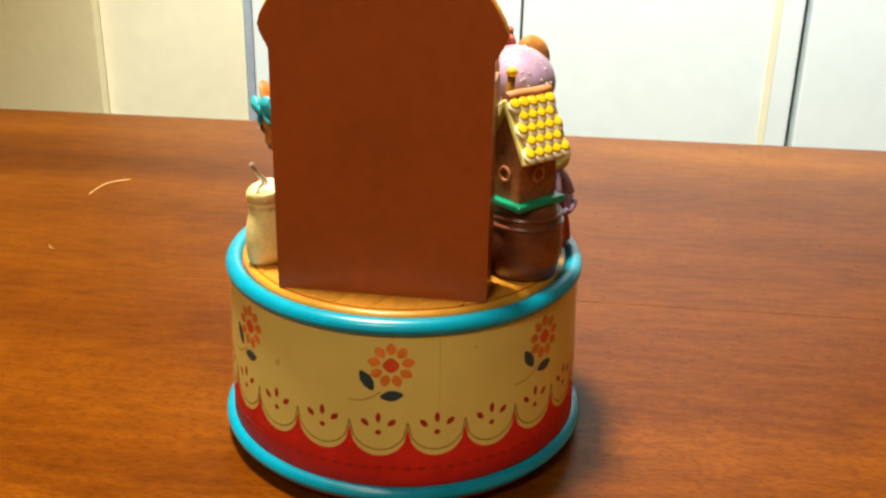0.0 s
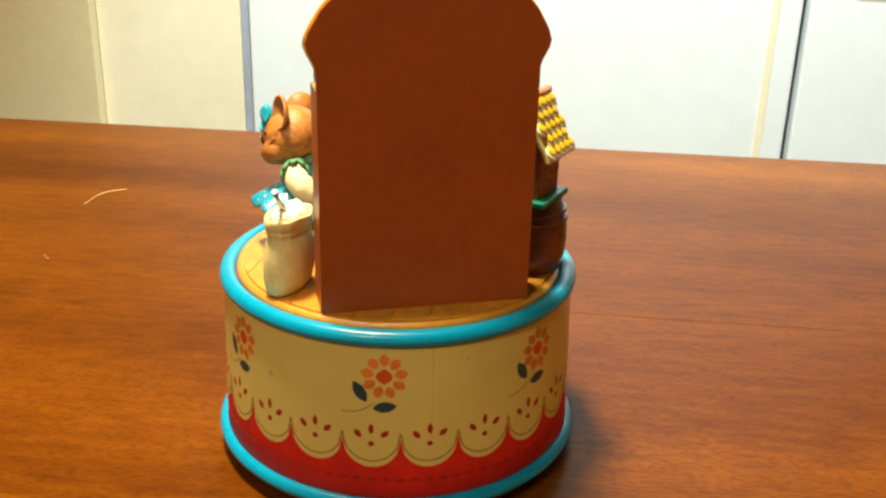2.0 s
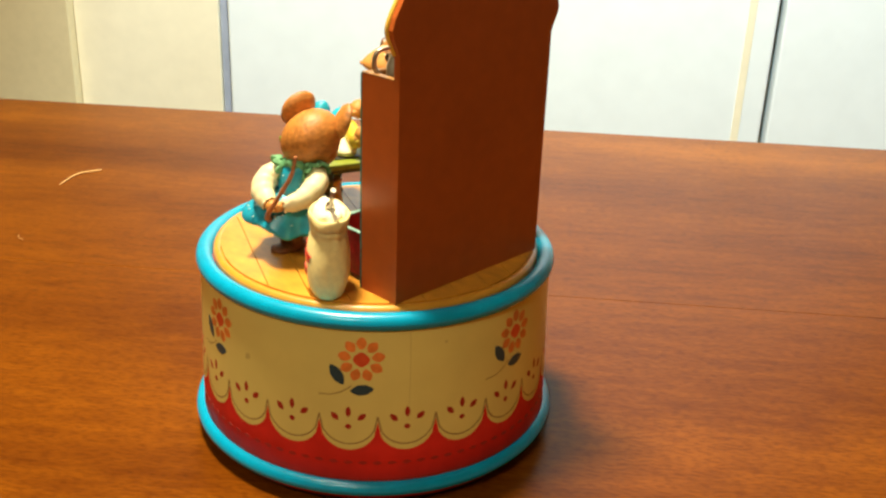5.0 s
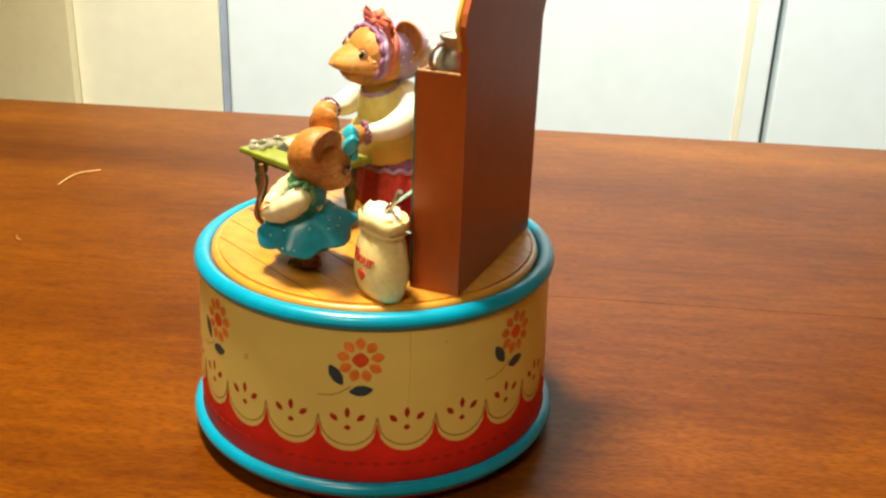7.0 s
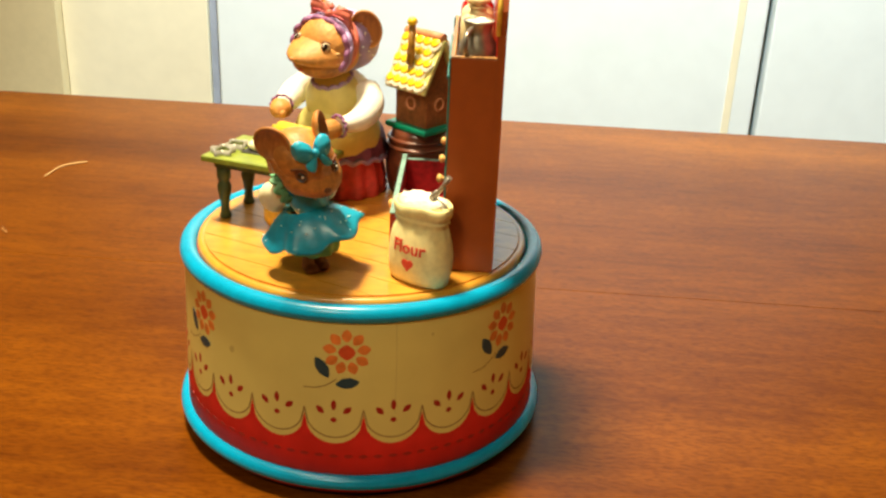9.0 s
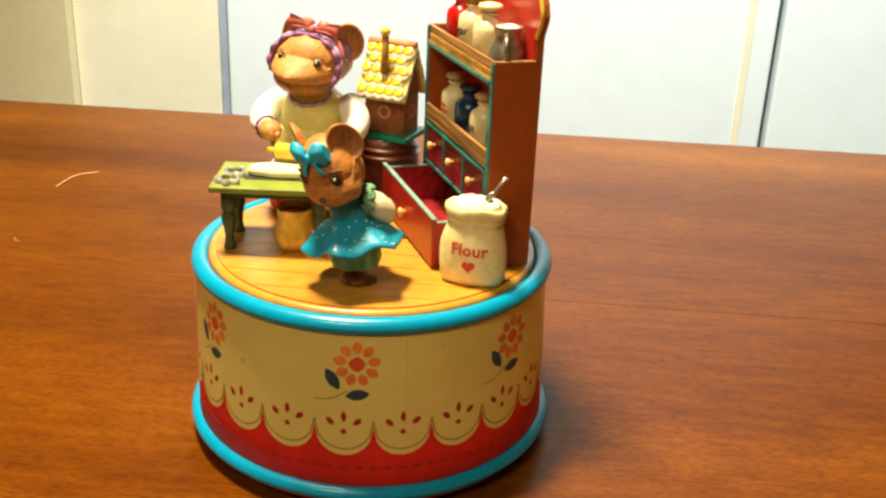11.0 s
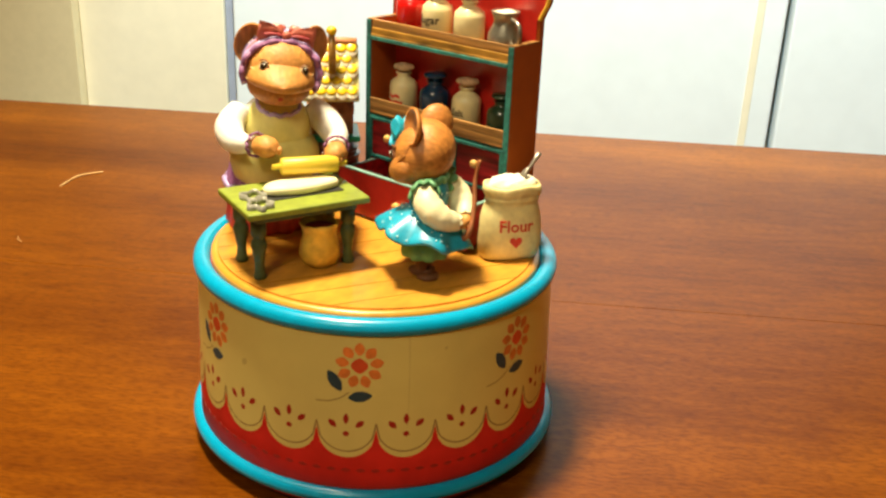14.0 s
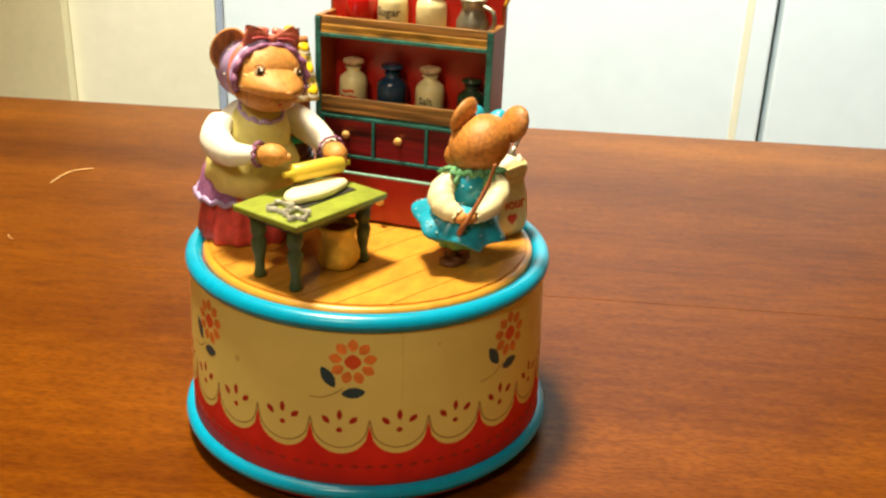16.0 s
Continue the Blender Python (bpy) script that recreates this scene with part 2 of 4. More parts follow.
# ---- mesh tools ----
class Builder:
    """Collects primitives, in millimetres, into one mesh with several materials."""

    def __init__(self):
        self.bm, self.mats = bmesh.new(), []

    def slot(self, mat):
        if mat not in self.mats:
            self.mats.append(mat)
        return self.mats.index(mat)

    def grid(self, rows, mat, closed=True, caps=True, smooth=True):
        """Rows of points; neighbours are joined by quads, each row closed to a ring."""
        k = self.slot(mat)
        vs = [[self.bm.verts.new(Vector(p) * MM) for p in row] for row in rows]
        n = len(rows[0])
        for a, b in zip(vs, vs[1:]):
            for i in range(n if closed else n - 1):
                j = (i + 1) % n
                f = self.bm.faces.new((a[i], a[j], b[j], b[i]))
                f.material_index, f.smooth = k, smooth
        if caps and closed:
            for row, flip in ((vs[0], True), (vs[-1], False)):
                f = self.bm.faces.new(row[::-1] if flip else row)
                f.material_index, f.smooth = k, False
        return self

    def lathe(self, profile, mat, at=(0, 0, 0), seg=32, turn=None, wave=None, squash=(1, 1)):
        """profile: (radius, height) from bottom to top. wave(angle, index): factor of the radius."""
        m = (turn or Matrix()).to_3x3()
        rows = []
        for k, (r, h) in enumerate(profile):
            row = []
            for i in range(seg):
                a = 2 * math.pi * i / seg
                q = max(r, 0.01) * (wave(a, k) if wave else 1)
                row.append(Vector(at) + m @ Vector((q * math.cos(a) * squash[0], q * math.sin(a) * squash[1], h)))
            rows.append(row)
        return self.grid(rows, mat)

    def ball(self, at, radii, mat, turn=None, seg=20, rings=12, rough=0.0, seed=0.0):
        m = (turn or Matrix()).to_3x3()
        rows = []
        for k in range(rings + 1):
            b = -math.pi / 2 + math.pi * k / rings
            row = []
            for i in range(seg):
                a = 2 * math.pi * i / seg
                v = Vector((max(math.cos(b), 0.004) * math.cos(a), max(math.cos(b), 0.004) * math.sin(a), math.sin(b)))
                q = 1 + rough * noise.noise(v * 2.3 + Vector((seed, seed, seed)))
                row.append(Vector(at) + m @ Vector([v[j] * radii[j] * q for j in range(3)]))
            rows.append(row)
        return self.grid(rows, mat)

    def tube(self, points, radii, mat, seg=10, flat=1.0):
        """A tube through the points; radii: one number or one each."""
        pts = [Vector(p) for p in points]
        if not isinstance(radii, (list, tuple)):
            radii = [radii] * len(pts)
        rows, side = [], None
        for k, p in enumerate(pts):
            d = (pts[min(k + 1, len(pts) - 1)] - pts[max(k - 1, 0)]).normalized()
            if side is None:
                side = d.orthogonal().normalized()
            side = (side - d * side.dot(d)).normalized()
            up = d.cross(side)
            rows.append([p + radii[k] * (math.cos(2 * math.pi * i / seg) * side + flat * math.sin(2 * math.pi * i / seg) * up) for i in range(seg)])
        return self.grid(rows, mat)

    def box(self, at, size, mat, bevel=0.25, turn=None, smooth=False):
        """A box with chamfered edges, centre and size in millimetres."""
        t = bmesh.new()
        bmesh.ops.create_cube(t, size=1.0)
        bmesh.ops.scale(t, vec=Vector(size), verts=t.verts)
        b = min(bevel, min(size) * 0.3)
        if b > 0.01:
            bmesh.ops.bevel(t, geom=list(t.edges), offset=b, segments=2, affect="EDGES", profile=0.5)
        self.join(t, mat, Matrix.Translation(at) @ (turn or Matrix()), smooth)
        return self

    def join(self, t, mat, m=Matrix(), smooth=False):
        """Adds another bmesh, in millimetres, at the pose m."""
        k = self.slot(mat)
        m = Matrix.Diagonal((MM, MM, MM, 1)) @ m
        vs = {v: self.bm.verts.new(m @ v.co) for v in t.verts}
        for f in t.faces:
            g = self.bm.faces.new([vs[v] for v in f.verts])
            g.material_index, g.smooth = k, smooth
        t.free()
        return self

    def plate(self, outline, thick, mat, m=Matrix(), smooth=False):
        """An outline of (x, y) points, extruded upwards by thick, at the pose m."""
        t = bmesh.new()
        f = t.faces.new([t.verts.new((x, y, 0)) for x, y in outline])
        if f.normal.z < 0:
            f.normal_flip()
        t.normal_update()
        up = bmesh.ops.extrude_face_region(t, geom=[f])
        bmesh.ops.translate(t, vec=(0, 0, thick), verts=[v for v in up["geom"] if isinstance(v, bmesh.types.BMVert)])
        bmesh.ops.recalc_face_normals(t, faces=list(t.faces))
        return self.join(t, mat, m, smooth)

    def mesh(self, name):
        bmesh.ops.recalc_face_normals(self.bm, faces=list(self.bm.faces))
        data = bpy.data.meshes.new(name)
        self.bm.to_mesh(data)
        self.bm.free()
        for m in self.mats:
            data.materials.append(m)
        return data


def thing(name, label, category, group="", kind=""):
    return tagged(new(name), label, category, group, kind)


def part(name, builder, parent, label=""):
    ob = new(name, builder.mesh(name))
    ob.parent = parent
    return tagged(ob, label)


def solid(name, builder, label, category, group="", kind=""):
    return tagged(new(name, builder.mesh(name)), label, category, group, kind)


def lettering(text, size, bend=None):
    """Flat letters, in millimetres, centred; bend maps (x, y, depth) to a point."""
    curve = bpy.data.curves.new("letters", "FONT")
    curve.body, curve.size, curve.align_x, curve.align_y = text, size, "CENTER", "CENTER"
    curve.extrude, curve.resolution_u, curve.offset = 0.12, 2, size * 0.012
    ob = bpy.data.objects.new("letters", curve)
    scene.collection.objects.link(ob)
    bpy.context.view_layer.update()
    me = bpy.data.meshes.new_from_object(ob.evaluated_get(bpy.context.evaluated_depsgraph_get()))
    t = bmesh.new()
    t.from_mesh(me)
    bpy.data.objects.remove(ob)
    bpy.data.curves.remove(curve)
    bpy.data.meshes.remove(me)
    bmesh.ops.subdivide_edges(t, edges=[e for e in t.edges if e.calc_length() > size * 0.25], cuts=2)
    if bend:
        for v in t.verts:
            v.co = Vector(bend(*v.co))
    return t


def bezier(p, n=12):
    """Points on a smooth curve through the given points."""
    p = [Vector(q) for q in p]
    out = []
    for i in range(len(p) - 1):
        a, b, c, d = p[max(i - 1, 0)], p[i], p[i + 1], p[min(i + 2, len(p) - 1)]
        for k in range(n):
            t = k / n
            out.append(0.5 * (2 * b + (c - a) * t + (2 * a - 5 * b + 4 * c - d) * t * t + (3 * b - a - 3 * c + d) * t ** 3))
    return out + [p[-1]]


# ---- the room ----
EDGE = -7.9      # turn of the far table edge and of the closet wall


def room():
    turn = pose(0, 0, 0, 0, 0, EDGE)
    back = turn @ Matrix.Translation((0, 1.05, 0))

    def wall(name, x0, x1, y0, y1, z0, z1, mat, label, category="wall"):
        b = Builder().box(((x0 + x1) * 500, (y0 + y1) * 500, (z0 + z1) * 500), ((x1 - x0) * 1000, (y1 - y0) * 1000, (z1 - z0) * 1000), mat, 0.5)
        ob = solid(name, b, label, category, kind="structure")
        ob.matrix_world = back
        return ob

    wall("floor", -2.6, 2.6, -3.6, 0.3, -0.80, -0.75, CARPET, "dark boarded floor under the table", "floor")
    # ceiling and south, east and west walls are unseen, added to bounce light
    wall("ceiling", -2.6, 2.6, -3.6, 0.3, 1.70, 1.75, WALL, "unseen cream ceiling added to bounce light", "ceiling")
    wall("wall_north", -2.6, 2.6, 0.12, 0.3, -0.75, 1.70, WALL, "cream wall behind the closet doors")
    wall("wall_south", -2.6, 2.6, -3.7, -3.6, -0.75, 1.70, WALL, "unseen cream wall added to bounce light")
    wall("wall_east", 2.6, 2.7, -3.6, 0.3, -0.75, 1.70, WALL, "unseen cream wall added to bounce light")
    wall("wall_west", -2.7, -2.6, -3.6, 0.3, -0.75, 1.70, WALL, "unseen cream wall added to bounce light")
    # cream wall that stands forward beside the closet
    wall("wall_return", -2.6, DX[0], -0.02, 0.119, -0.75, 1.70, WALL, "cream painted wall beside the closet doors")
    wall("door_casing", DX[0] + 0.001, DX[1], 0.0, 0.119, -0.75, 1.70, TRIM, "warm white door casing", "door casing")
    # the shade of the door gap, put in as a blue-grey strip
    wall("door_gap", DX[1] + 0.001, DX[2], 0.006, 0.119, -0.75, 1.70, GAP_SHADE, "strip coloured blue-grey for the shade in a closet door gap", "door edge")
    leaves = [(DX[2] + 0.001, DX[3] - 0.003), (DX[3], DX[4] - 0.005), (DX[4] + 0.004, DX[4] + 0.34), (DX[4] + 0.345, DX[4] + 0.70)]
    for i, (x0, x1) in enumerate(leaves):
        ob = tagged(new("door_%d" % (i + 1)), "white painted closet door leaf with raised panel", "door", "closet doors", "structure")
        ob.matrix_world = back
        b = Builder().box(((x0 + x1) * 500, 20, 475), ((x1 - x0) * 1000, 34, 2440), DOOR_PAINT, 3)
        part("leaf", b, ob)
        w = (x1 - x0) * 1000
        for z0, z1 in ((-640, -260), (PZ * 1000, 1500)):
            b = Builder()
            cx = (x0 + x1) * 500
            for dx in (-w / 2 + 55, w / 2 - 55):
                b.box((cx + dx, 1, (z0 + z1) / 2), (9, 6, z1 - z0), DOOR_PAINT, 2)
            for z in (z0, z1):
                b.box((cx, 1, z), (w - 110, 6, 9), DOOR_PAINT, 2)
            part("panel_moulding", b, ob)
    b = Builder().box(((DX[4] - 0.039) * 1000, 2.6, 475), (10, 2, 2440), TRIM, 0.5)
    ob = solid("door_edge_strip", b, "narrow cream strip on a closet door", "door strip", kind="structure")
    ob.matrix_world = back


DX = (-0.58, -0.374, -0.363, 0.012, 0.384)
PZ = 0.045
room()


def dining_table():
    t = thing("dining_table", "red-brown varnished wooden dining table with satin sheen", "table")
    t.matrix_world = pose(0, 0, 0, 0, 0, EDGE)
    far = 0.393
    y0, y1 = -0.62, far
    part("tabletop", Builder().box((0, (y0 + SEAM) * 500, -14), (1800, (SEAM - y0) * 1000, 28), TABLE_WOOD, 0.2), t)
    part("table_leaf", Builder().box((0, (SEAM + 0.0002 + y1) * 500, -14), (1800, (y1 - SEAM - 0.0002) * 1000, 28), TABLE_WOOD, 0.2), t)
    for x in (-820, 820):
        for y in (-560, 330):
            part("leg", Builder().box((x, y, -389), (60, 60, 721), TABLE_WOOD, 4), t)
    part("apron_rail", Builder().box((0, -100, -70), (1560, 700, 80), TABLE_WOOD, 3), t)


SEAM = 0.108
dining_table()


# ---- the music box ----
def wall_radius(z):
    return 61.7 + (65.0 - z) / 57.0 * 1.7


def wrap(u, z, out=0.0):
    """A point on the drum: u millimetres round it from the side facing the viewer, z up."""
    r = wall_radius(z) + out
    a = u / 62.5
    return (r * math.sin(a), -r * math.cos(a), z)


def decal(b, outline, mat, out=0.10):
    """A printed shape on the drum, as a thin raised skin. outline: (u, z) points, star-shaped about their mean."""
    k = b.slot(mat)
    cu, cz = sum(p[0] for p in outline) / len(outline), sum(p[1] for p in outline) / len(outline)
    mid = b.bm.verts.new(Vector(wrap(cu, cz, out)) * MM)
    top = [b.bm.verts.new(Vector(wrap(u, z, out)) * MM) for u, z in outline]
    low = [b.bm.verts.new(Vector(wrap(u, z, 0)) * MM) for u, z in outline]
    for i in range(len(outline)):
        j = (i + 1) % len(outline)
        for f in ((mid, top[i], top[j]), (top[i], low[i], low[j], top[j])):
            b.bm.faces.new(f).material_index = k


def ribbon(b, line, width, mat, out=0.14):
    """A thin printed line on the drum along (u, z) points."""
    k = b.slot(mat)
    last = None
    for i, (u, z) in enumerate(line):
        a, c = line[max(i - 1, 0)], line[min(i + 1, len(line) - 1)]
        d = Vector((c[0] - a[0], c[1] - a[1])).normalized() * width / 2
        pair = [b.bm.verts.new(Vector(wrap(u - s * d.y, z + s * d.x, out)) * MM) for s in (1, -1)]
        if last:
            b.bm.faces.new((last[0], last[1], pair[1], pair[0])).material_index = k
        last = pair


def petal(cu, cz, length, width, angle, n=10):
    """A pointed oval about (cu, cz), long axis at angle degrees."""
    out = []
    c, s = math.cos(radians(angle)), math.sin(radians(angle))
    for i in range(n):
        a = 2 * math.pi * i / n
        x, y = length / 2 * math.cos(a), width / 2 * math.sin(a) * (1 - 0.5 * math.cos(a) ** 2)
        out.append((cu + c * x - s * y, cz + s * x + c * y))
    return out


def ring(r, z, q, mat, seg=128, sub=16, squash=1.0):
    b = Builder()
    rows = []
    for k in range(sub + 1):
        t = 2 * math.pi * k / sub
        rows.append([((r + q * math.cos(t)) * math.cos(2 * math.pi * i / seg), (r + q * math.cos(t)) * math.sin(2 * math.pi * i / seg), z + q * squash * math.sin(t)) for i in range(seg)])
    return b.grid(rows, mat, caps=False)


STEP = 62.5 * 2 * math.pi / 21      # width of a scallop round the drum
S0 = 62.5 * radians(-7.51)
F0 = 62.5 * radians(-3.79)


def music_box():
    box = thing("music_box", "round cream music box with turquoise rings and red scalloped border", "music box")
    wall = part("drum", Builder().lathe([(wall_radius(4) - 1.2, 3), (wall_radius(4), 3.2), (wall_radius(20), 20), (wall_radius(32), 32), (wall_radius(65), 65), (60.0, 66)], RED_BAND, seg=168), box, "coral red lower band")
    # cream skin with a scalloped lower edge
    b = Builder()
    n = 16
    rows_low, rows_high = [], []
    top = 64.5
    for i in range(21 * n):
        u = S0 - STEP / 2 + STEP * i / n
        f = (i % n) / n * 2 - 1
        zl = 31.6 - 10.3 * math.sqrt(max(0.0, 1 - f * f)) ** 0.9
        rows_low.append((u, zl))
    k = b.slot(CREAM)
    levels = []
    for s in range(5):
        levels.append([b.bm.verts.new(Vector(wrap(u, zl + (top - zl) * s / 4, 0.09)) * MM) for u, zl in rows_low])
    edge = [b.bm.verts.new(Vector(wrap(u, zl, -0.05)) * MM) for u, zl in rows_low]
    lip = [b.bm.verts.new(Vector(wrap(u, zl, 0.09)) * MM) for u, zl in rows_low]
    for lo, hi, soft in [(edge, lip, False)] + [(x, y, True) for x, y in zip(levels, levels[1:])]:
        for i in range(len(lo)):
            j = (i + 1) % len(lo)
            f = b.bm.faces.new((lo[i], lo[j], hi[j], hi[i]))
            f.material_index, f.smooth = k, soft
    lace = part("lace_band", b, box, "aged cream printed band with scalloped edge")
    # printed flowers, seven round the drum
    for i in range(7):
        c = F0 + i * STEP * 3
        zc = 53.6
        b = Builder()
        for j in range(9):
            a = 90 + j * 40
            decal(b, petal(c + 5.4 * math.cos(radians(a)), zc + 5.6 * math.sin(radians(a)), 4.3, 3.4, a, 12), ORANGE, 0.18)
        decal(b, petal(c, zc, 5.2, 5.4, 90, 16), FLAME, 0.18)
        decal(b, petal(c - 7.7, zc - 5.6, 8.0, 4.0, 122), NAVY, 0.18)
        decal(b, petal(c + 0.2, zc - 10.6, 7.6, 3.9, 8), NAVY, 0.18)
        ribbon(b, [(c - 3.2, zc - 9.2), (c - 4.4, zc - 10.2), (c - 6.4, zc - 11.6), (c - 9.5, zc - 12.8), (c - 13.6, zc - 13.0)], 0.32, BROWN_INK, 0.16)
        part("printed_flower", b, lace, "orange flower with dark blue leaves")
    for i in range(21):
        c = S0 + i * STEP
        b = Builder()
        decal(b, petal(c - 4.3, 33.2, 3.4, 2.0, 132), DARK_RED, 0.16)
        decal(b, petal(c, 35.1, 3.8, 1.8, 90), DARK_RED, 0.16)
        decal(b, petal(c + 4.3, 33.4, 3.4, 2.0, 42), DARK_RED, 0.16)
        decal(b, petal(c, 29.8, 1.9, 2.1, 90), DARK_RED, 0.16)
        line = []
        for j in range(17):
            f = j / 8 - 1
            line.append((c + f * STEP / 2, 33.6 - 10.1 * math.sqrt(max(0.0, 1 - f * f)) ** 0.9))
        ribbon(b, line, 0.46, BROWN_INK)
        part("scallop_print", b, lace, "dark red eyelet motif")
    b = Builder()
    for i in range(84):
        c = S0 + i * STEP / 4
        decal(b, petal(c, 16.6, 2.9, 1.3, 0, 8), DARK_RED, 0.12)
    tagged(part("dashed_print", b, wall, "row of dark red dashes"), kind="stuff")
    b = Builder()
    ribbon(b, [(F0 + 15.2, 64), (F0 + 15.4, 50), (F0 + 15.1, 32)], 0.18, STAIN, 0.11)
    part("paper_seam", b, lace)
    for du, z, w in ((-40.5, 46.5, 2.2), (-50, 56, 1.0), (27, 58, 0.9)):
        b = Builder()
        decal(b, petal(F0 + du, z, w * 1.3, w, 60, 12), STAIN, 0.12)
        part("stain", b, lace, "faint greenish stain")
    part("lower_ring", ring(63.7, 7.2, 2.6, TEAL), box, "glossy turquoise ring")
    part("upper_ring", ring(60.4, 65.8, 3.0, TEAL), box, "glossy turquoise ring")
    part("base_plate", Builder().lathe([(57, 0.0), (61, 0.2), (61, 5), (60, 6)], material("black_base", (0.02, 0.015, 0.012), 0.5), seg=96), box, "black base plate")
    # the turning disc with its planks
    disc = part("turntable", Builder().lathe([(57.0, 64.5), (57.4, 67.6), (57.0, 68.6), (56.0, 69.2), (54.9, 69.0), (54.6, 68.5)], PLANK_RIM, seg=128), box, "amber varnished turning wooden disc")
    w = 11.2
    edge_r = 54.8
    for i in range(-5, 5):
        x0, x1 = i * w + 0.15, (i + 1) * w - 0.15
        lo, hi = max(x0, -edge_r + 0.3), min(x1, edge_r - 0.3)
        if hi <= lo:
            continue
        pts = []
        for s in range(7):
            x = lo + (hi - lo) * s / 6
            pts.append((x, math.sqrt(edge_r ** 2 - x * x)))
        outline = pts + [(x, -y) for x, y in reversed(pts)]
        b = Builder().plate(outline, 1.2, PLANK, pose(0, 0, 68.3, 0, 0, -26))
        part("plank", b, disc)
    return box, disc


MUSIC_BOX, DISC = music_box()

RIDERS = []
JX = (18.8, 6.8, -7.8, -23.0, 22.0, 6.6, -8.2, -24.0)   # the jars along the shelves


def rider(ob, x, y, z=0.0, yaw=0.0):
    """Puts a thing on the turning disc, in millimetres and degrees of the disc."""
    RIDERS.append((ob, x, y, z, yaw))
    return ob


# ---- the dresser ----
def knob(b, at, r=1.5):
    b.lathe([(0.5 * r, -0.8), (0.5 * r, 0.4), (r, 1.0), (0.95 * r, 1.9), (0.4 * r, 2.4)], GOLD, at, 14, pose(0, 0, 0, -90))
    return b


def dresser():
    d = thing("dresser", "red-brown toy kitchen dresser with open bottom drawer and blue-green trim", "dresser")
    half = [(33.5, 0), (33.5, 76.6), (34.3, 78.5), (36.0, 81.8), (36.5, 84.1), (35.4, 87.4), (31.8, 93.3), (27.9, 97.4), (24.3, 99.8), (21.6, 100.2), (20.8, 98.4),
            (19.0, 97.7), (17.2, 98.6), (16.4, 100.8), (12.0, 105.3), (6.0, 108.3), (0, 109.3)]
    outline = half + [(-x, z) for x, z in reversed(half[:-1])]
    stand = Matrix.Translation((0, -6.0, 0)) @ pose(0, 0, 0, 90)
    b = Builder().plate(outline, 2.4, PANEL, stand)
    part("back_board", b, d, "red-brown board with a shaped crest")
    b = Builder().plate([(-32.6, 1), (32.6, 1)] + [(x - 1.2, z - 0.8) for x, z in half[1:]] + [(-x + 1.2, z - 0.8) for x, z in reversed(half[1:-1])], 0.35, LINING, Matrix.Translation((0, -5.62, 0)) @ pose(0, 0, 0, 90))
    part("back_lining", b, d, "glossy red painted lining")
    for s in (1, -1):
        b = Builder().tube([(s * x * 0.995, -5.9, z) for x, z in bezier_flat(half[1:9])], 0.75, GOLD_EDGE, 8)
        part("crest_edge", b, d, "yellow painted crest edge")
    for s in (1, -1):
        b = Builder().box((s * 32.4, 0.55, 34.7), (2.2, 14.3, 69.4), PANEL, 0.35)
        part("side_board", b, d)
        b = Builder().box((s * 32.4, 7.98, 34.7), (2.25, 0.55, 69.0), CAB_TEAL, 0.15)
        part("side_trim", b, d, "blue-green painted edge")
        b = Builder().box((s * 32.4, 0.6, 69.55), (2.3, 14.4, 0.35), CAB_WOOD, 0.1)
        part("side_cap", b, d)
    b = Builder().box((0, 7.2, 65.4), (62.5, 1.6, 2.4), SHELF_WOOD, 0.3)
    part("shelf_fascia", b, d, "shiny yellow-brown shelf front")
    for z, y1 in ((63.5, 8.3), (34.3, 7.0)):
        b = Builder().box((0, (y1 - 5.4) / 2, z), (62.4, y1 + 5.4, 1.6), SHELF_WOOD, 0.2)
        part("shelf", b, d, "yellow-brown shelf board")
        b = Builder().box((0, y1 + 0.1, z - 0.6), (62.6, 0.8, 1.3), CAB_TEAL, 0.15)
        part("shelf_edge", b, d, "blue-green shelf edge")
    for z0, z1, y in ((66.6, 69.6, 7.0), (34.6, 40.6, 7.7)):
        b = Builder().box((0, y, (z0 + z1) / 2), (62.6, 1.2, z1 - z0), CAB_WOOD, 0.25)
        part("gallery_rail", b, d, "brown grained gallery rail")
    b = Builder().box((0, 1.0, 17.4), (62.4, 12.2, 1.0), CAB_RED, 0.1)
    part("drawer_floor", b, d)
    b = Builder().box((0, -2.0, 0.8), (62.4, 6.0, 1.2), CAB_RED, 0.1)
    part("plinth", b, d)
    b = Builder()
    for x in (-30.9, -10.4, 10.4, 30.9):
        b.box((x, 7.9, 25.6), (1.1, 0.9, 16.2), CAB_TEAL, 0.15)
    b.box((0, 7.9, 33.0), (62.4, 0.95, 1.1), CAB_TEAL, 0.15).box((0, 7.9, 18.2), (62.4, 0.95, 1.1), CAB_TEAL, 0.15)
    part("drawer_frame", b, d, "blue-green painted frame")
    for x in (-20.65, 0, 20.65):
        b = Builder().box((x, 7.0, 25.6), (19.2, 1.8, 13.4), CAB_RED, 0.4)
        f = part("drawer", b, d, "dark red grained drawer front")
        part("knob", knob(Builder(), (x, 8.6, 26.9)), f, "small gold knob")
    # bottom drawer, pulled out
    y = DRAWER
    b = Builder().box((0, y, 9.4), (61.0, 1.6, 16.6), CAB_RED_PLAIN, 0.3)
    for s in (1, -1):
        b.box((s * 29.6, (y + 0.0) / 2, 9.0), (1.4, y - 0.8, 14.6), CAB_RED, 0.2)
    b.box((0, y / 2, 2.2), (58, y - 0.8, 1.2), CAB_RED, 0.2)
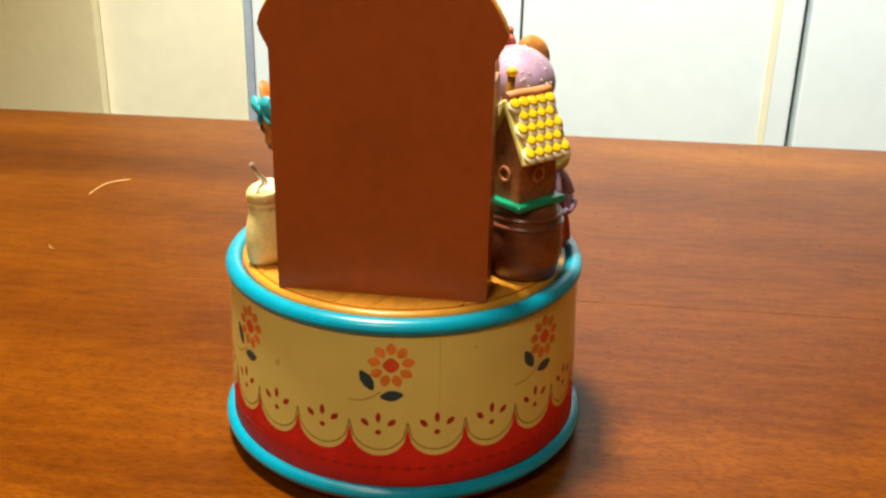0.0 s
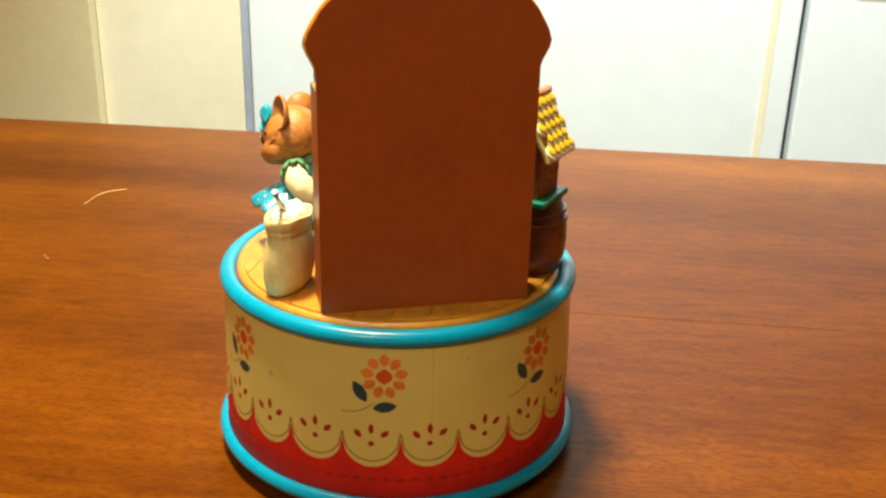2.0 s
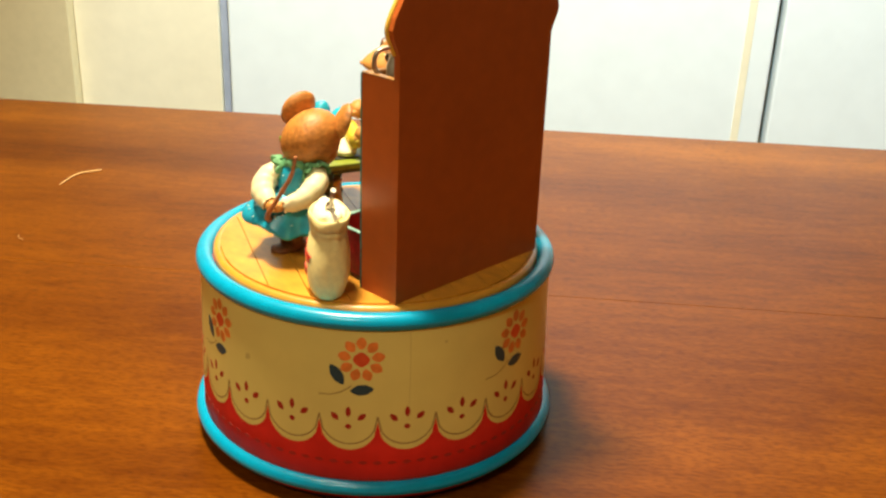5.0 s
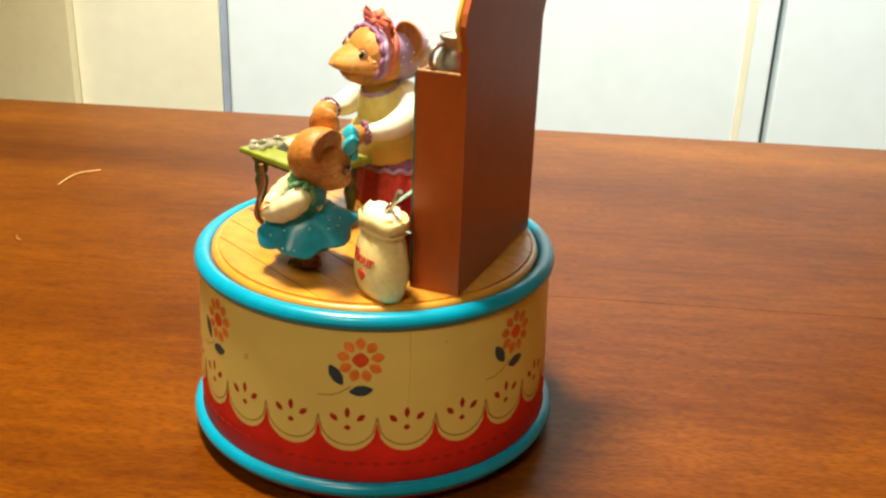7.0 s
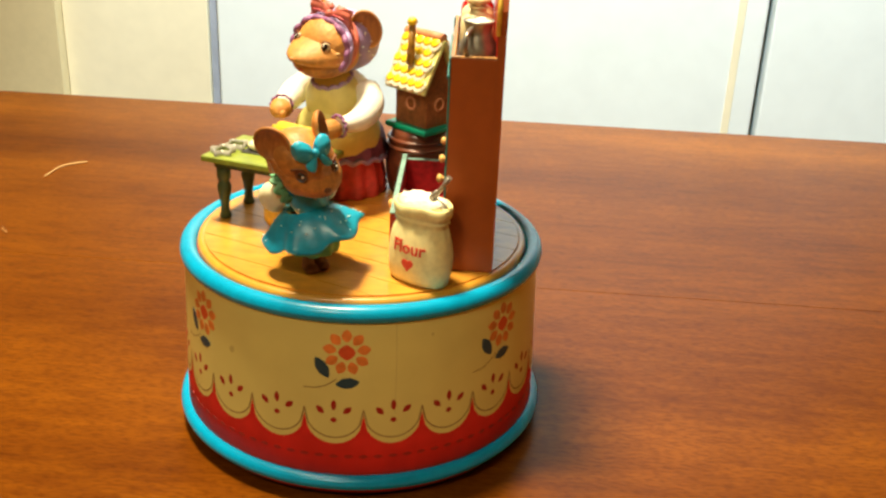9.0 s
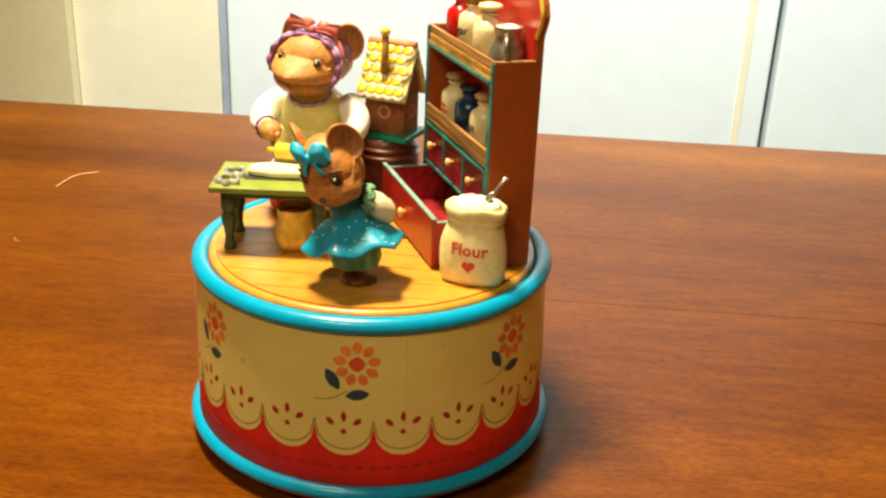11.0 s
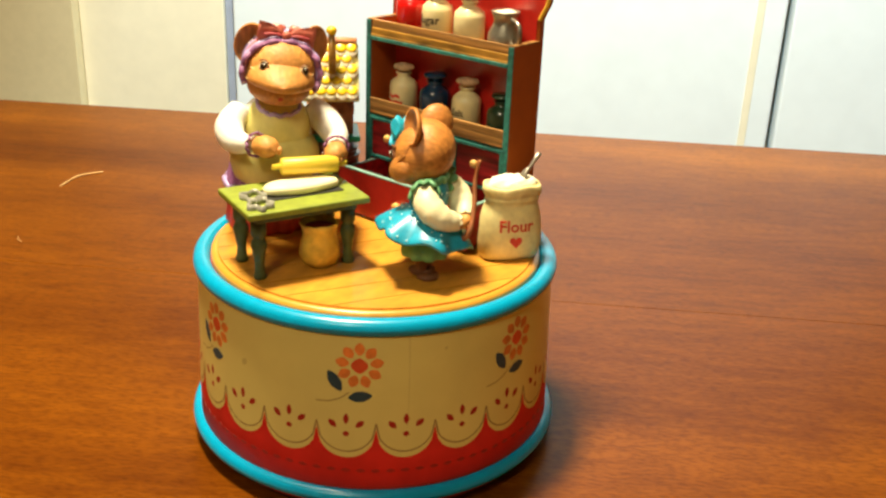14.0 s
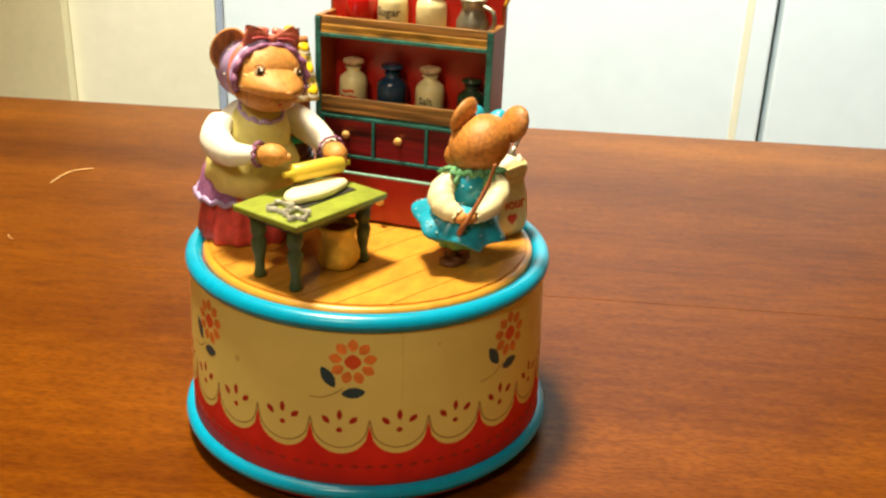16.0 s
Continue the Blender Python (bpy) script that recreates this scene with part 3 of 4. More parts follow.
    f = part("open_drawer", b, d, "red drawer pulled out")
    b = Builder().box((0, y, 17.9), (61.2, 1.7, 0.5), CAB_TRIM, 0.1)
    for s in (1, -1):
        b.box((s * 29.6, y / 2, 16.5), (1.5, y - 1, 0.4), CAB_TRIM, 0.1)
    part("drawer_rim", b, f, "pale blue-green drawer rim")
    part("knob", knob(Builder(), (0, y + 1.2, 9.6), 1.7), f, "small gold knob")
    return rider(d, 0.3, -36.8)


CAB_RED_PLAIN = material("red_brown_gloss_paint", (0.36, 0.020, 0.012), 0.35, vary=0.12, scale=260, coat=0.2)
LINING = material("bright_red_gloss_lining", (0.52, 0.022, 0.014), 0.3, vary=0.1, scale=260, coat=0.2)
CAB_TRIM = material("pale_blue_green_edge_paint", (0.22, 0.38, 0.33), 0.5, vary=0.25, scale=800)
GOLD_EDGE = material("yellow_crest_paint", (0.70, 0.44, 0.05), 0.4, vary=0.15)
DRAWER = 24.5


def bezier_flat(p):
    return [(q.x, q.y) for q in bezier([(x, z, 0) for x, z in p], 4)]


dresser()


def jar(label, body, r, h, x, z, stopper=CORK, text="", ink=TEXT_BLACK, size=3.4, low=0.42, y=-36.6, bars=()):
    j = thing("jar", label, "jar", "jars on the dresser")
    part("body", Builder().lathe([(0.88 * r, 0), (r, 0.6), (1.0 * r, 0.54 * h), (0.93 * r, 0.63 * h), (0.66 * r, 0.70 * h), (0.47 * r, 0.74 * h), (0.45 * r, 0.79 * h), (0.58 * r, 0.81 * h), (0.55 * r, 0.835 * h)], body, seg=28), j)
    part("stopper", Builder().lathe([(0.42 * r, 0.80 * h), (0.44 * r, 0.88 * h), (0.70 * r, 0.90 * h), (0.76 * r, 0.935 * h), (0.70 * r, 0.975 * h), (0.40 * r, h)], stopper, seg=20), j, "round stopper")
    if text:
        def bend(u, v, w):
            a = u / r
            q = r + 0.05 + max(w, 0) * 0.6
            return (-q * math.sin(a), q * math.cos(a), low * h + v)
        b = Builder()
        b.join(lettering(text, size, bend), ink)
        part("lettering", b, j, "painted word " + text)
    for k, (v, wide) in enumerate(bars):
        rows = []
        for dv in (-0.55, 0.55):
            rows.append([(-(r + 0.08) * math.sin(a), (r + 0.08) * math.cos(a), low * h + v + dv + 0.25 * math.sin(9 * a)) for a in [wide * (i / 8 - 0.5) for i in range(9)]])
        part("lettering", Builder().grid(rows, ink, closed=False, caps=False), j, "faded red lettering")
    return rider(j, x, y, z, 0)


TOP, MID = 64.35, 35.15
jar("bright red glazed jar with stopper on the dresser top", JAR_RED, 5.7, 20, JX[0], TOP, JAR_RED)
jar("cream glazed sugar jar on the dresser top", JAR_CREAM, 5.5, 20, JX[1], TOP, SHELF_WOOD, "Sugar", TEXT_BLACK, 4.2, 0.40)
jar("plain cream glazed jar on the dresser top", JAR_CREAM, 5.5, 19.5, JX[2], TOP, JAR_CREAM)
jar("cream jar with red lettering on the middle shelf", JAR_CREAM, 5.3, 18.5, JX[4], MID, CORK, ink=TEXT_RED, low=0.30, bars=((1.6, 0.9), (-0.6, 1.3), (-2.6, 0.8)))
jar("navy blue jar on the middle shelf", JAR_BLUE, 5.6, 18, JX[5], MID, JAR_BLUE)
jar("cream glazed salt jar on the middle shelf", JAR_CREAM, 5.3, 18.5, JX[6], MID, CORK, "Salt", TEXT_BLACK, 3.6, 0.36)
jar("dark green jar on the middle shelf", JAR_GREEN, 5.2, 16, JX[7], MID, JAR_GREEN)


def pitcher():
    p = thing("pitcher", "grey pewter milk jug with handle on the dresser top", "jug")
    part("body", Builder().lathe([(3.8, 0), (4.9, 0.8), (5.8, 4), (5.7, 7.2), (4.2, 10.2), (3.9, 11.6), (4.5, 13.6), (5.0, 14.6), (4.4, 14.7), (3.7, 12.4)], PEWTER, seg=28), p)
    part("milk", Builder().lathe([(4.1, 13.2), (4.4, 14.2), (2, 14.7), (0.1, 14.8)], FLOUR, seg=20), p, "white filling")
    part("handle", Builder().tube(bezier([(-4.2, 2.2, 12.6), (-8.2, 3.6, 11.2), (-8.8, 3.8, 6.8), (-6.0, 2.6, 3.4)], 5), 0.75, PEWTER), p)
    return rider(p, JX[3], -36.9, TOP)


pitcher()


# ---- flour bag ----
PALE_STEEL = material("pale_worn_metal", (0.50, 0.47, 0.40), 0.32, metal=0.75, vary=0.15)

def flour_bag():
    f = thing("flour_bag", "open cream cloth flour bag with red heart and lettering", "flour bag")
    # height, half width, half depth of the stuffed cloth, from the base to the turned-over mouth
    form = [(0, 9.2, 4.6), (0.5, 10.0, 5.8), (2.5, 10.7, 6.9), (6, 11.0, 7.5), (10, 11.0, 7.6), (14, 10.6, 7.4), (17, 9.8, 6.9), (19, 9.1, 6.3), (20.2, 8.7, 6.0),
            (20.8, 9.4, 6.7), (21.6, 9.3, 6.6), (22.1, 8.9, 6.3), (22.6, 9.7, 6.9), (24.2, 10.1, 7.3), (25.6, 10.0, 7.2), (26.2, 9.5, 6.8), (25.8, 8.9, 6.2), (24.4, 8.3, 5.7)]

    def half(h):
        for (h0, w0, d0), (h1, w1, d1) in zip(form, form[1:]):
            if h0 <= h <= h1:
                q = (h - h0) / (h1 - h0)
                return w0 + (w1 - w0) * q, d0 + (d1 - d0) * q
        return form[-1][1:]

    rows = []
    for k, (h, w, d) in enumerate(form):
        row = []
        for i in range(56):
            a = 2 * math.pi * i / 56
            c, e = math.cos(a), math.sin(a)
            q = (abs(c) ** 2.3 + abs(e) ** 2.3) ** (-1 / 2.3)
            q *= 1 + (0.05 * noise.noise((2.2 * c, 2.2 * e, h * 0.16)) if c < 0.3 else 0.015 * noise.noise((2 * c, 2 * e, h * 0.2)))
            q *= 1 + (0.022 * math.sin(8 * a + 2 * math.sin(3 * a)) if 6 < k < 14 else 0)
            row.append((0.88 * d * q * c - 0.035 * h, w * q * e, h + (0.3 * math.sin(3 * a + 0.6) + 0.2 * math.sin(5 * a) if k > 10 else 0)))
        rows.append(row)
    part("bag", Builder().grid(rows, BAG), f)
    rows = []
    for f2, h in ((1.0, 25.2), (0.95, 26.8), (0.8, 27.8), (0.6, 28.3), (0.4, 28.6), (0.2, 28.8), (0.02, 28.9)):
        rows.append([(5.2 * f2 * math.cos(a) - 0.9, 8.9 * f2 * math.sin(a), h - 0.4 + 1.5 * noise.noise((3.1 * f2 * math.cos(a), 3.9 * f2 * math.sin(a), 0.5)) * (0.3 + f2)) for a in [2 * math.pi * i / 40 for i in range(40)]])
    b = Builder().grid(rows, FLOUR)
    part("flour", b, f, "white heaped flour")

    def on_bag(u, v, w):
        wide, deep = half(v)
        return (0.88 * deep * (1 - min(abs(u) / wide, 0.99) ** 2.3) ** (1 / 2.3) - 0.035 * v + 0.25 + w, u, v)

    b = Builder()
    b.join(lettering("Flour", 5.7, lambda u, v, w: on_bag(u, v + 12.8, w)), TEXT_RED)
    part("lettering", b, f, "red painted word Flour")
    heart = []
    for i in range(24):
        t = 2 * math.pi * i / 24
        heart.append((0.135 * 16 * math.sin(t) ** 3, 0.135 * (13 * math.cos(t) - 5 * math.cos(2 * t) - 2 * math.cos(3 * t) - math.cos(4 * t))))
    b = Builder()
    k = b.slot(TEXT_RED)
    top = [b.bm.verts.new(Vector(on_bag(u, v + 7.4, 0.12)) * MM) for u, v in heart]
    low = [b.bm.verts.new(Vector(on_bag(u, v + 7.4, -0.8)) * MM) for u, v in heart]
    mid = b.bm.verts.new(Vector(on_bag(0, 7.4, 0.14)) * MM)
    for i in range(24):
        j = (i + 1) % 24
        b.bm.faces.new((mid, top[i], top[j])).material_index = k
        b.bm.faces.new((top[i], low[i], low[j], top[j])).material_index = k
    part("heart", b, f, "red painted heart")
    rider(f, -41.2, -22.0, 0, 146)
    s = Builder().tube([(-0.6, 2.6, 25.0), (-0.9, 5.0, 29.6), (-1.1, 7.2, 33.0), (-1.3, 9.2, 36.0)], [0.7, 0.65, 0.7, 0.9], PALE_STEEL, 8)
    s.ball((-0.7, 3.6, 28.4), (1.5, 3.4, 1.0), PALE_STEEL, pose(0, 0, 0, 58))
    sc = solid("scoop", s, "grey metal scoop standing in the flour", "scoop")
    rider(sc, -41.2, -22.0, 0, 146)


flour_bag()


# ---- the baking table ----
def baking_table():
    t = thing("baking_table", "green painted toy table with turned legs", "table")
    part("tabletop", Builder().box((0, 0, 22.9), (41.5, 28.0, 2.2), GREEN, 0.5), t)
    part("table_frame", Builder().box((0, 0, 20.6), (35, 21.5, 2.6), DARK_GREEN, 0.3), t, "dark green frame")
    leg = [(1.9, 0), (2.2, 0.8), (1.7, 2.2), (1.5, 5.0), (2.0, 8.0), (2.6, 11.4), (2.2, 13.0), (1.7, 13.8), (2.5, 15.0), (2.5, 21.0)]
    for x in (-15.5, 15.5):
        for y in (-8.0, 8.0):
            part("leg", Builder().lathe(leg, DARK_GREEN, (x, y, 0), 16), t, "dark green turned leg")
    rider(t, 6.6, 32.6, 0, 71)
    # dough, cutters and rolling pin
    rows = []
    for h, k in ((0, 0.86), (0.7, 0.98), (1.8, 1.0), (2.7, 0.94), (3.0, 0.80)):
        rows.append([(13.0 * k * math.copysign(abs(math.cos(a)) ** 0.75, math.cos(a)), 4.9 * k * math.copysign(abs(math.sin(a)) ** 0.8, math.sin(a)) * (1 + 0.06 * math.sin(5 * a)), 24.3 + h) for a in [2 * math.pi * i / 36 for i in range(36)]])
    d = solid("dough", Builder().grid(rows, DOUGH), "flat slab of pale rolled dough on the green table", "dough")
    rider(d, 6.4, 29.6, 0, 71)
    # thin near-black sheet that draws the shadow below the dough
    p = solid("dough_shade", Builder().box((0, 0, 24.15), (26, 10.5, 0.35), material("dough_shade_colour", (0.03, 0.03, 0.025), 0.5), 0.1), "thin dark sheet for the shade under the dough", "board")
    rider(p, 6.0, 30.0, 0, 71)
    for x, y, n, r, a0, size in ((3.4, 49.6, 5, 3.6, 10, 1.5), (10.6, 46.2, 4, 3.5, 40, 1.6)):
        c = Builder()
        line = []
        for i in range(n * 8):
            a = 2 * math.pi * i / (n * 8)
            q = r * (1 + 0.28 * math.cos(n * a))
            line.append((q * math.cos(a), q * math.sin(a)))
        rows = [[(x2 * f, y2 * f, z) for x2, y2 in line] for f, z in ((1.0, 24.0), (1.0, 26.0), (0.92, 26.0), (0.92, 24.0))]
        c.grid(rows + rows[:1], STEEL, caps=False)
        ob = solid("cookie_cutter", c, "grey metal cookie cutter lying on the green table", "cookie cutter", "cookie cutters")
        rider(ob, x, y, 0.05, a0)


baking_table()


def rolling_pin():
    b = Builder().lathe([(1.0, -12.4), (1.1, -9.7), (2.5, -9.5), (2.9, -9.0), (2.9, 9.0), (2.5, 9.5), (1.1, 9.7), (1.0, 12.4)], PIN, (0, 0, 0), 20, pose(0, 0, 0, 90))
    ob = solid("rolling_pin", b, "yellow wooden rolling pin held in two paws", "rolling pin")
    rider(ob, 9.0, 23.4, 30.8, 148)


rolling_pin()


def sack():
    s = thing("sugar_sack", "small open ochre cloth sack under the green table", "sack")

    def shape(a, k):
        return 1 + 0.05 * math.sin(4 * a + k) + 0.03 * math.sin(9 * a)

    part("bag", Builder().lathe([(4.0, 0), (5.4, 0.7), (6.5, 3.0), (6.7, 6.0), (6.0, 9.0), (5.5, 10.8), (5.7, 12.6), (6.2, 14.2), (6.0, 15.0), (5.3, 14.6), (4.9, 12.0)], SACK, seg=32, wave=shape), s)
    part("filling", Builder().lathe([(5.0, 12.2), (4.8, 13.2), (2.2, 13.8), (0.1, 13.9)], DARK_RED, seg=18), s, "dark red filling")
    rider(s, -0.6, 28.2, 0, 30)


sack()


# ---- gingerbread house on a barrel ----
def barrel():
    b = thing("barrel", "dark brown glazed barrel with hoops", "barrel")
    part("barrel_body", Builder().lathe([(10.2, 0), (11.2, 0.6), (12.4, 6), (12.8, 12), (12.3, 18), (11.2, 22), (10.6, 23), (10.6, 25.2), (9.4, 25.4)], BARREL, seg=36), b)
    for z, r in ((18.8, 12.2), (21.6, 11.6)):
        bb = Builder()
        rows = []
        for k in range(9):
            t = 2 * math.pi * k / 8
            rows.append([((r + 0.7 * math.cos(t)) * math.cos(2 * math.pi * i / 36), (r + 0.7 * math.cos(t)) * math.sin(2 * math.pi * i / 36), z + 0.8 * math.sin(t)) for i in range(36)])
        part("hoop", bb.grid(rows, BARREL, caps=False), b, "raised dark hoop")
    rider(b, 43.2, -16.8)


barrel()


def gingerbread_house():
    h = thing("gingerbread_house", "gingerbread house with yellow sweet tiles on the barrel", "gingerbread house")
    part("board", Builder().box((0, 0, 26.6), (21.5, 19.5, 2.2), PLATE_GREEN, 0.8), h, "jade green board")
    b = Builder()
    b.box((0, 0, 35), (16.5, 13.2, 15.2), GINGER, 0.5)
    gable = [(-6.6, 0), (6.6, 0), (0, 15.0)]
    b.plate(gable, 16.5, GINGER, Matrix.Translation((-8.25, 0, 42.4)) @ pose(0, 0, 0, 90, 0, 90))
    w = part("house_body", b, h, "brown gingerbread walls")
    for x, y, yaw in ((0, -6.7, 0), (8.35, 0, 90), (-8.35, 0, 90), (0, 6.7, 0)):
        b = Builder()
        rows = []
        for k in range(7):
            t = 2 * math.pi * k / 6
            rows.append([((2.2 + 0.5 * math.cos(t)) * math.cos(2 * math.pi * i / 18), 0.5 * math.sin(t), (2.2 + 0.5 * math.cos(t)) * math.sin(2 * math.pi * i / 18)) for i in range(18)])
        b.grid(rows, RIDGE, caps=False)
        ob = part("round_window", b, w, "round iced window")
        ob.matrix_basis = pose(x * MM, y * MM, 0.036, 0, 0, yaw)
    slope = math.degrees(math.atan2(17.5, 9.6))
    for s in (1, -1):
        m = Matrix.Translation((0, 0, 60.0)) @ pose(0, 0, 0, 0, 0, 0 if s > 0 else 180) @ pose(0, 0, 0, -slope)
        r = part("roof", Builder().box((0, 10.6, -0.2), (20.5, 21.5, 1.8), ROOF_GOLD, 0.5, None), h, "steep roof of sweet tiles")
        r.matrix_basis = Matrix.LocRotScale((m.translation * MM), m.to_quaternion(), None)
        for i in range(5):
            for j in range(5):
                off = 1.9 if i % 2 else 0
                x = -7.6 + j * 3.8 + off
                if x > 9.2:
                    continue
                b = Builder().ball((x, 2.6 + i * 4.0, 1.0), (2.55, 3.1, 1.1), ICING, pose(0, 0, 0, 14), 10, 6)
                b.ball((x, 1.7 + i * 4.0, 1.75), (2.1, 2.3, 0.5), YOLK, pose(0, 0, 0, 14), 10, 5)
                part("tile", b, r, "white iced tile with yellow drop")
    part("ridge", Builder().tube([(-9.6, 0, 60.8), (-4, 0.2, 61.1), (3, -0.2, 60.9), (9.6, 0, 61.0)], 1.7, RIDGE, 10), h, "salmon icing ridge")
    part("chimney", Builder().tube([(-0.5, 8.2, 51.0), (-0.5, 7.6, 58), (-0.3, 7.2, 66.0)], [1.5, 1.4, 1.3], SHELF_WOOD, 12).ball((-0.3, 7.2, 66.4), (1.9, 1.9, 1.7), YOLK), h, "stick chimney with round top")
    rider(h, 42.0, -18.0, 0, HOUSE_YAW)


HOUSE_YAW = 48
ROOF_GOLD = material("golden_roof_icing", (0.88, 0.74, 0.26), 0.4, vary=0.2)
gingerbread_house()


# ---- the baker mouse figurine: one mesh ----
def frill_ring(b, centre, normal, r, q, mat, waves=18, amp=0.7, span=(0, 360), up=(0, 0, 1), seg=96, tall=1.0):
    n = Vector(normal).normalized()
    u = Vector(up).cross(n).normalized()
    v = n.cross(u)
    pts = []
    for i in range(seg + 1):
        a = radians(span[0] + (span[1] - span[0]) * i / seg)
        w = math.sin(waves * a)
        pts.append(Vector(centre) + (r + 0.35 * amp * w) * (math.cos(a) * u + tall * math.sin(a) * v) + amp * w * n)
    b.tube(pts, q, mat, 8)


def cock(b, first, at, angle):
    """Turns the vertices from number first on about the nose axis, through the point at, in millimetres."""
    m = Matrix.Translation(Vector(at) * MM) @ pose(0, 0, 0, angle) @ Matrix.Translation(-Vector(at) * MM)
    for v in list(b.bm.verts)[first:]:
        v.co = m @ v.co


def resize(b, first, at, factor):
    """Scales the vertices from number first on about the point at, in millimetres."""
    o = Vector(at) * MM
    for v in list(b.bm.verts)[first:]:
        v.co = o + (v.co - o) * factor


def ear_cup(b, at, m, w, h, outer, inner):
    """A cupped ear: rounded rim and a hollow that looks along the first axis of m."""
    m3 = m.to_3x3()
    rows = []
    for k, (f, x) in enumerate(((0.02, -2.2), (0.55, -1.9), (0.92, -0.6), (1.0, 0.5), (0.97, 1.0), (0.88, 0.9))):
        rows.append([Vector(at) + m3 @ Vector((x, f * w * math.cos(2 * math.pi * i / 24), f * h * math.sin(2 * math.pi * i / 24))) for i in range(24)])
    b.grid(rows, outer, caps=False)
    rows = []
    for f, x in ((0.88, 0.9), (0.7, -0.1), (0.4, -0.7), (0.02, -0.9)):
        rows.append([Vector(at) + m3 @ Vector((x, f * w * math.cos(2 * math.pi * i / 24), f * h * math.sin(2 * math.pi * i / 24))) for i in range(24)])
    b.grid(rows, inner, caps=False)


EAR_TAN = material("tan_inner_ear_paint", (0.36, 0.14, 0.035), 0.5, vary=0.35, scale=600, streak=(1, 1, 0.2), bump=0.5)


def baker_mouse():
    b = Builder()

    def pleat(a, k):
        return 1 + (0.055 if k < 4 else 0.02) * math.sin(14 * a) + 0.02 * math.sin(5 * a + 1)

    b.lathe([(15.6, 0), (16.6, 1.2), (16.0, 6), (14.8, 12), (13.8, 18), (12.4, 22)], SKIRT, seg=84, wave=pleat)
    # purple overskirt at the back and sides
    b.lathe([(16.3, 14.6), (16.0, 16), (15.2, 19), (14.2, 24), (12.6, 27)], PURPLE, (-1.8, 0, 0), 60, wave=lambda a, k: 1 + 0.03 * math.sin(12 * a))
    frill_ring(b, (-1.8, 0, 14.8), (0, 0, 1), 16.4, 1.0, LILAC, 18, 0.7, up=(1, 0, 0))
    b.ball((0, 0, 33), (12.8, 13.4, 15.5), WHITE_CLOTH)
    # apron: bib and skirt
    b.ball((2.6, 0, 25), (15.6, 16.0, 13.2), APRON, None, 28, 18, 0.06, 2)
    b.ball((4.0, 0, 36), (10.6, 11.6, 13.0), APRON, pose(0, 0, 0, 0, -10), 24, 16)
    frill_ring(b, (6.0, 0, 45.2), (0.35, 0, 1), 7.2, 0.8, LILAC, 12, 0.5, up=(1, 0, 0))
    # bow of the apron
    for s in (1, -1):
        b.ball((-14.0, 4.6 * s, 31), (1.8, 4.6, 2.6), APRON, pose(0, 0, 0, 25 * s))
        b.tube(bezier([(-13.6, 0.8 * s, 30), (-16.2, 3.0 * s, 25), (-17.0, 4.2 * s, 20)], 4), [1.6] * 9, LILAC, 8, 0.4)
    b.ball((-14.4, 0, 31), (1.8, 1.8, 1.8), APRON)
    for s in (1, -1):
        if s > 0:
            arm = bezier([(1.0, 12.0, 42.5), (6.0, 17.0, 38.0), (15.0, 18.6, 34.6), (24.0, 16.2, 33.8)], 6)
        else:
            arm = bezier([(1.0, -12.0, 42.5), (5.5, -16.6, 38.0), (13.5, -16.0, 35.0), (22.0, -11.0, 36.0)], 6)
        n = len(arm)
        b.tube(arm, [4.3 + 1.0 * math.sin(math.pi * min(1, i / n * 1.2)) - 1.8 * (i / n) ** 2 for i in range(n)], WHITE_CLOTH, 16)
        d = (arm[-1] - arm[-3]).normalized()
        frill_ring(b, arm[-1], d, 3.9, 0.5, PURPLE, 11, 0.6)
        b.ball(arm[-1] + d * 4.6 + Vector((0, 0, -0.4)), (5.2, 4.0, 3.7), FUR, Matrix.Rotation(math.atan2(d.y, d.x), 4, "Z"), 16, 10, 0.12, 1.7)
        for k in (-1, 0, 1):
            b.ball(arm[-1] + d * 8.4 + Vector((0.2, 1.8 * k, -1.6)), (1.7, 1.1, 1.4), FUR, seg=8, rings=6)
    # head, a little cocked
    first = len(b.bm.verts)
    b.ball((7.0, 0, 57.4), (11.4, 13.4, 11.6), FUR, None, 28, 18)
    b.ball((11.0, 0, 52.2), (11.4, 11.6, 6.4), JAW, pose(0, 0, 0, 0, 6), 24, 14)
    # broad wedge of the muzzle, from the brow straight down to the nose
    rows = []
    for k in range(17):
        f = k / 16
        w, up, dn = 12.6 * (1 - f ** 1.9) ** 0.68 + 0.5, 9.9 * (1 - f ** 1.3) ** 0.85 + 0.4, 3.4 * (1 - f * f) ** 0.5 + 0.4
        row = []
        for i in range(36):
            a = 2 * math.pi * i / 36
            row.append((8.6 + 18.6 * f, w * math.cos(a), 54.4 + 0.6 * f + (up if math.sin(a) > 0 else dn) * math.sin(a)))
        rows.append(row)
    b.grid(rows, FUR)
    b.ball((27.0, 0, 55.2), (0.9, 1.5, 0.8), JAW, seg=12, rings=8)
    b.ball((21.4, 0, 50.4), (0.9, 1.3, 1.3), DARK_RED, seg=10, rings=6)
    for s in (1, -1):
        tilt = pose(0, 0, 0, 0, -24, 34 * s)
        b.ball((17.0, 7.3 * s, 60.3), (1.0, 1.9, 2.0), EYE_WHITE, tilt, 16, 10)
        b.ball((17.75, 7.55 * s, 60.6), (0.6, 1.15, 1.4), EYE_BLACK, tilt, 14, 10)
        b.ball((18.35, 7.4 * s, 61.2), (0.2, 0.4, 0.4), EYE_GLINT, tilt, 8, 6)
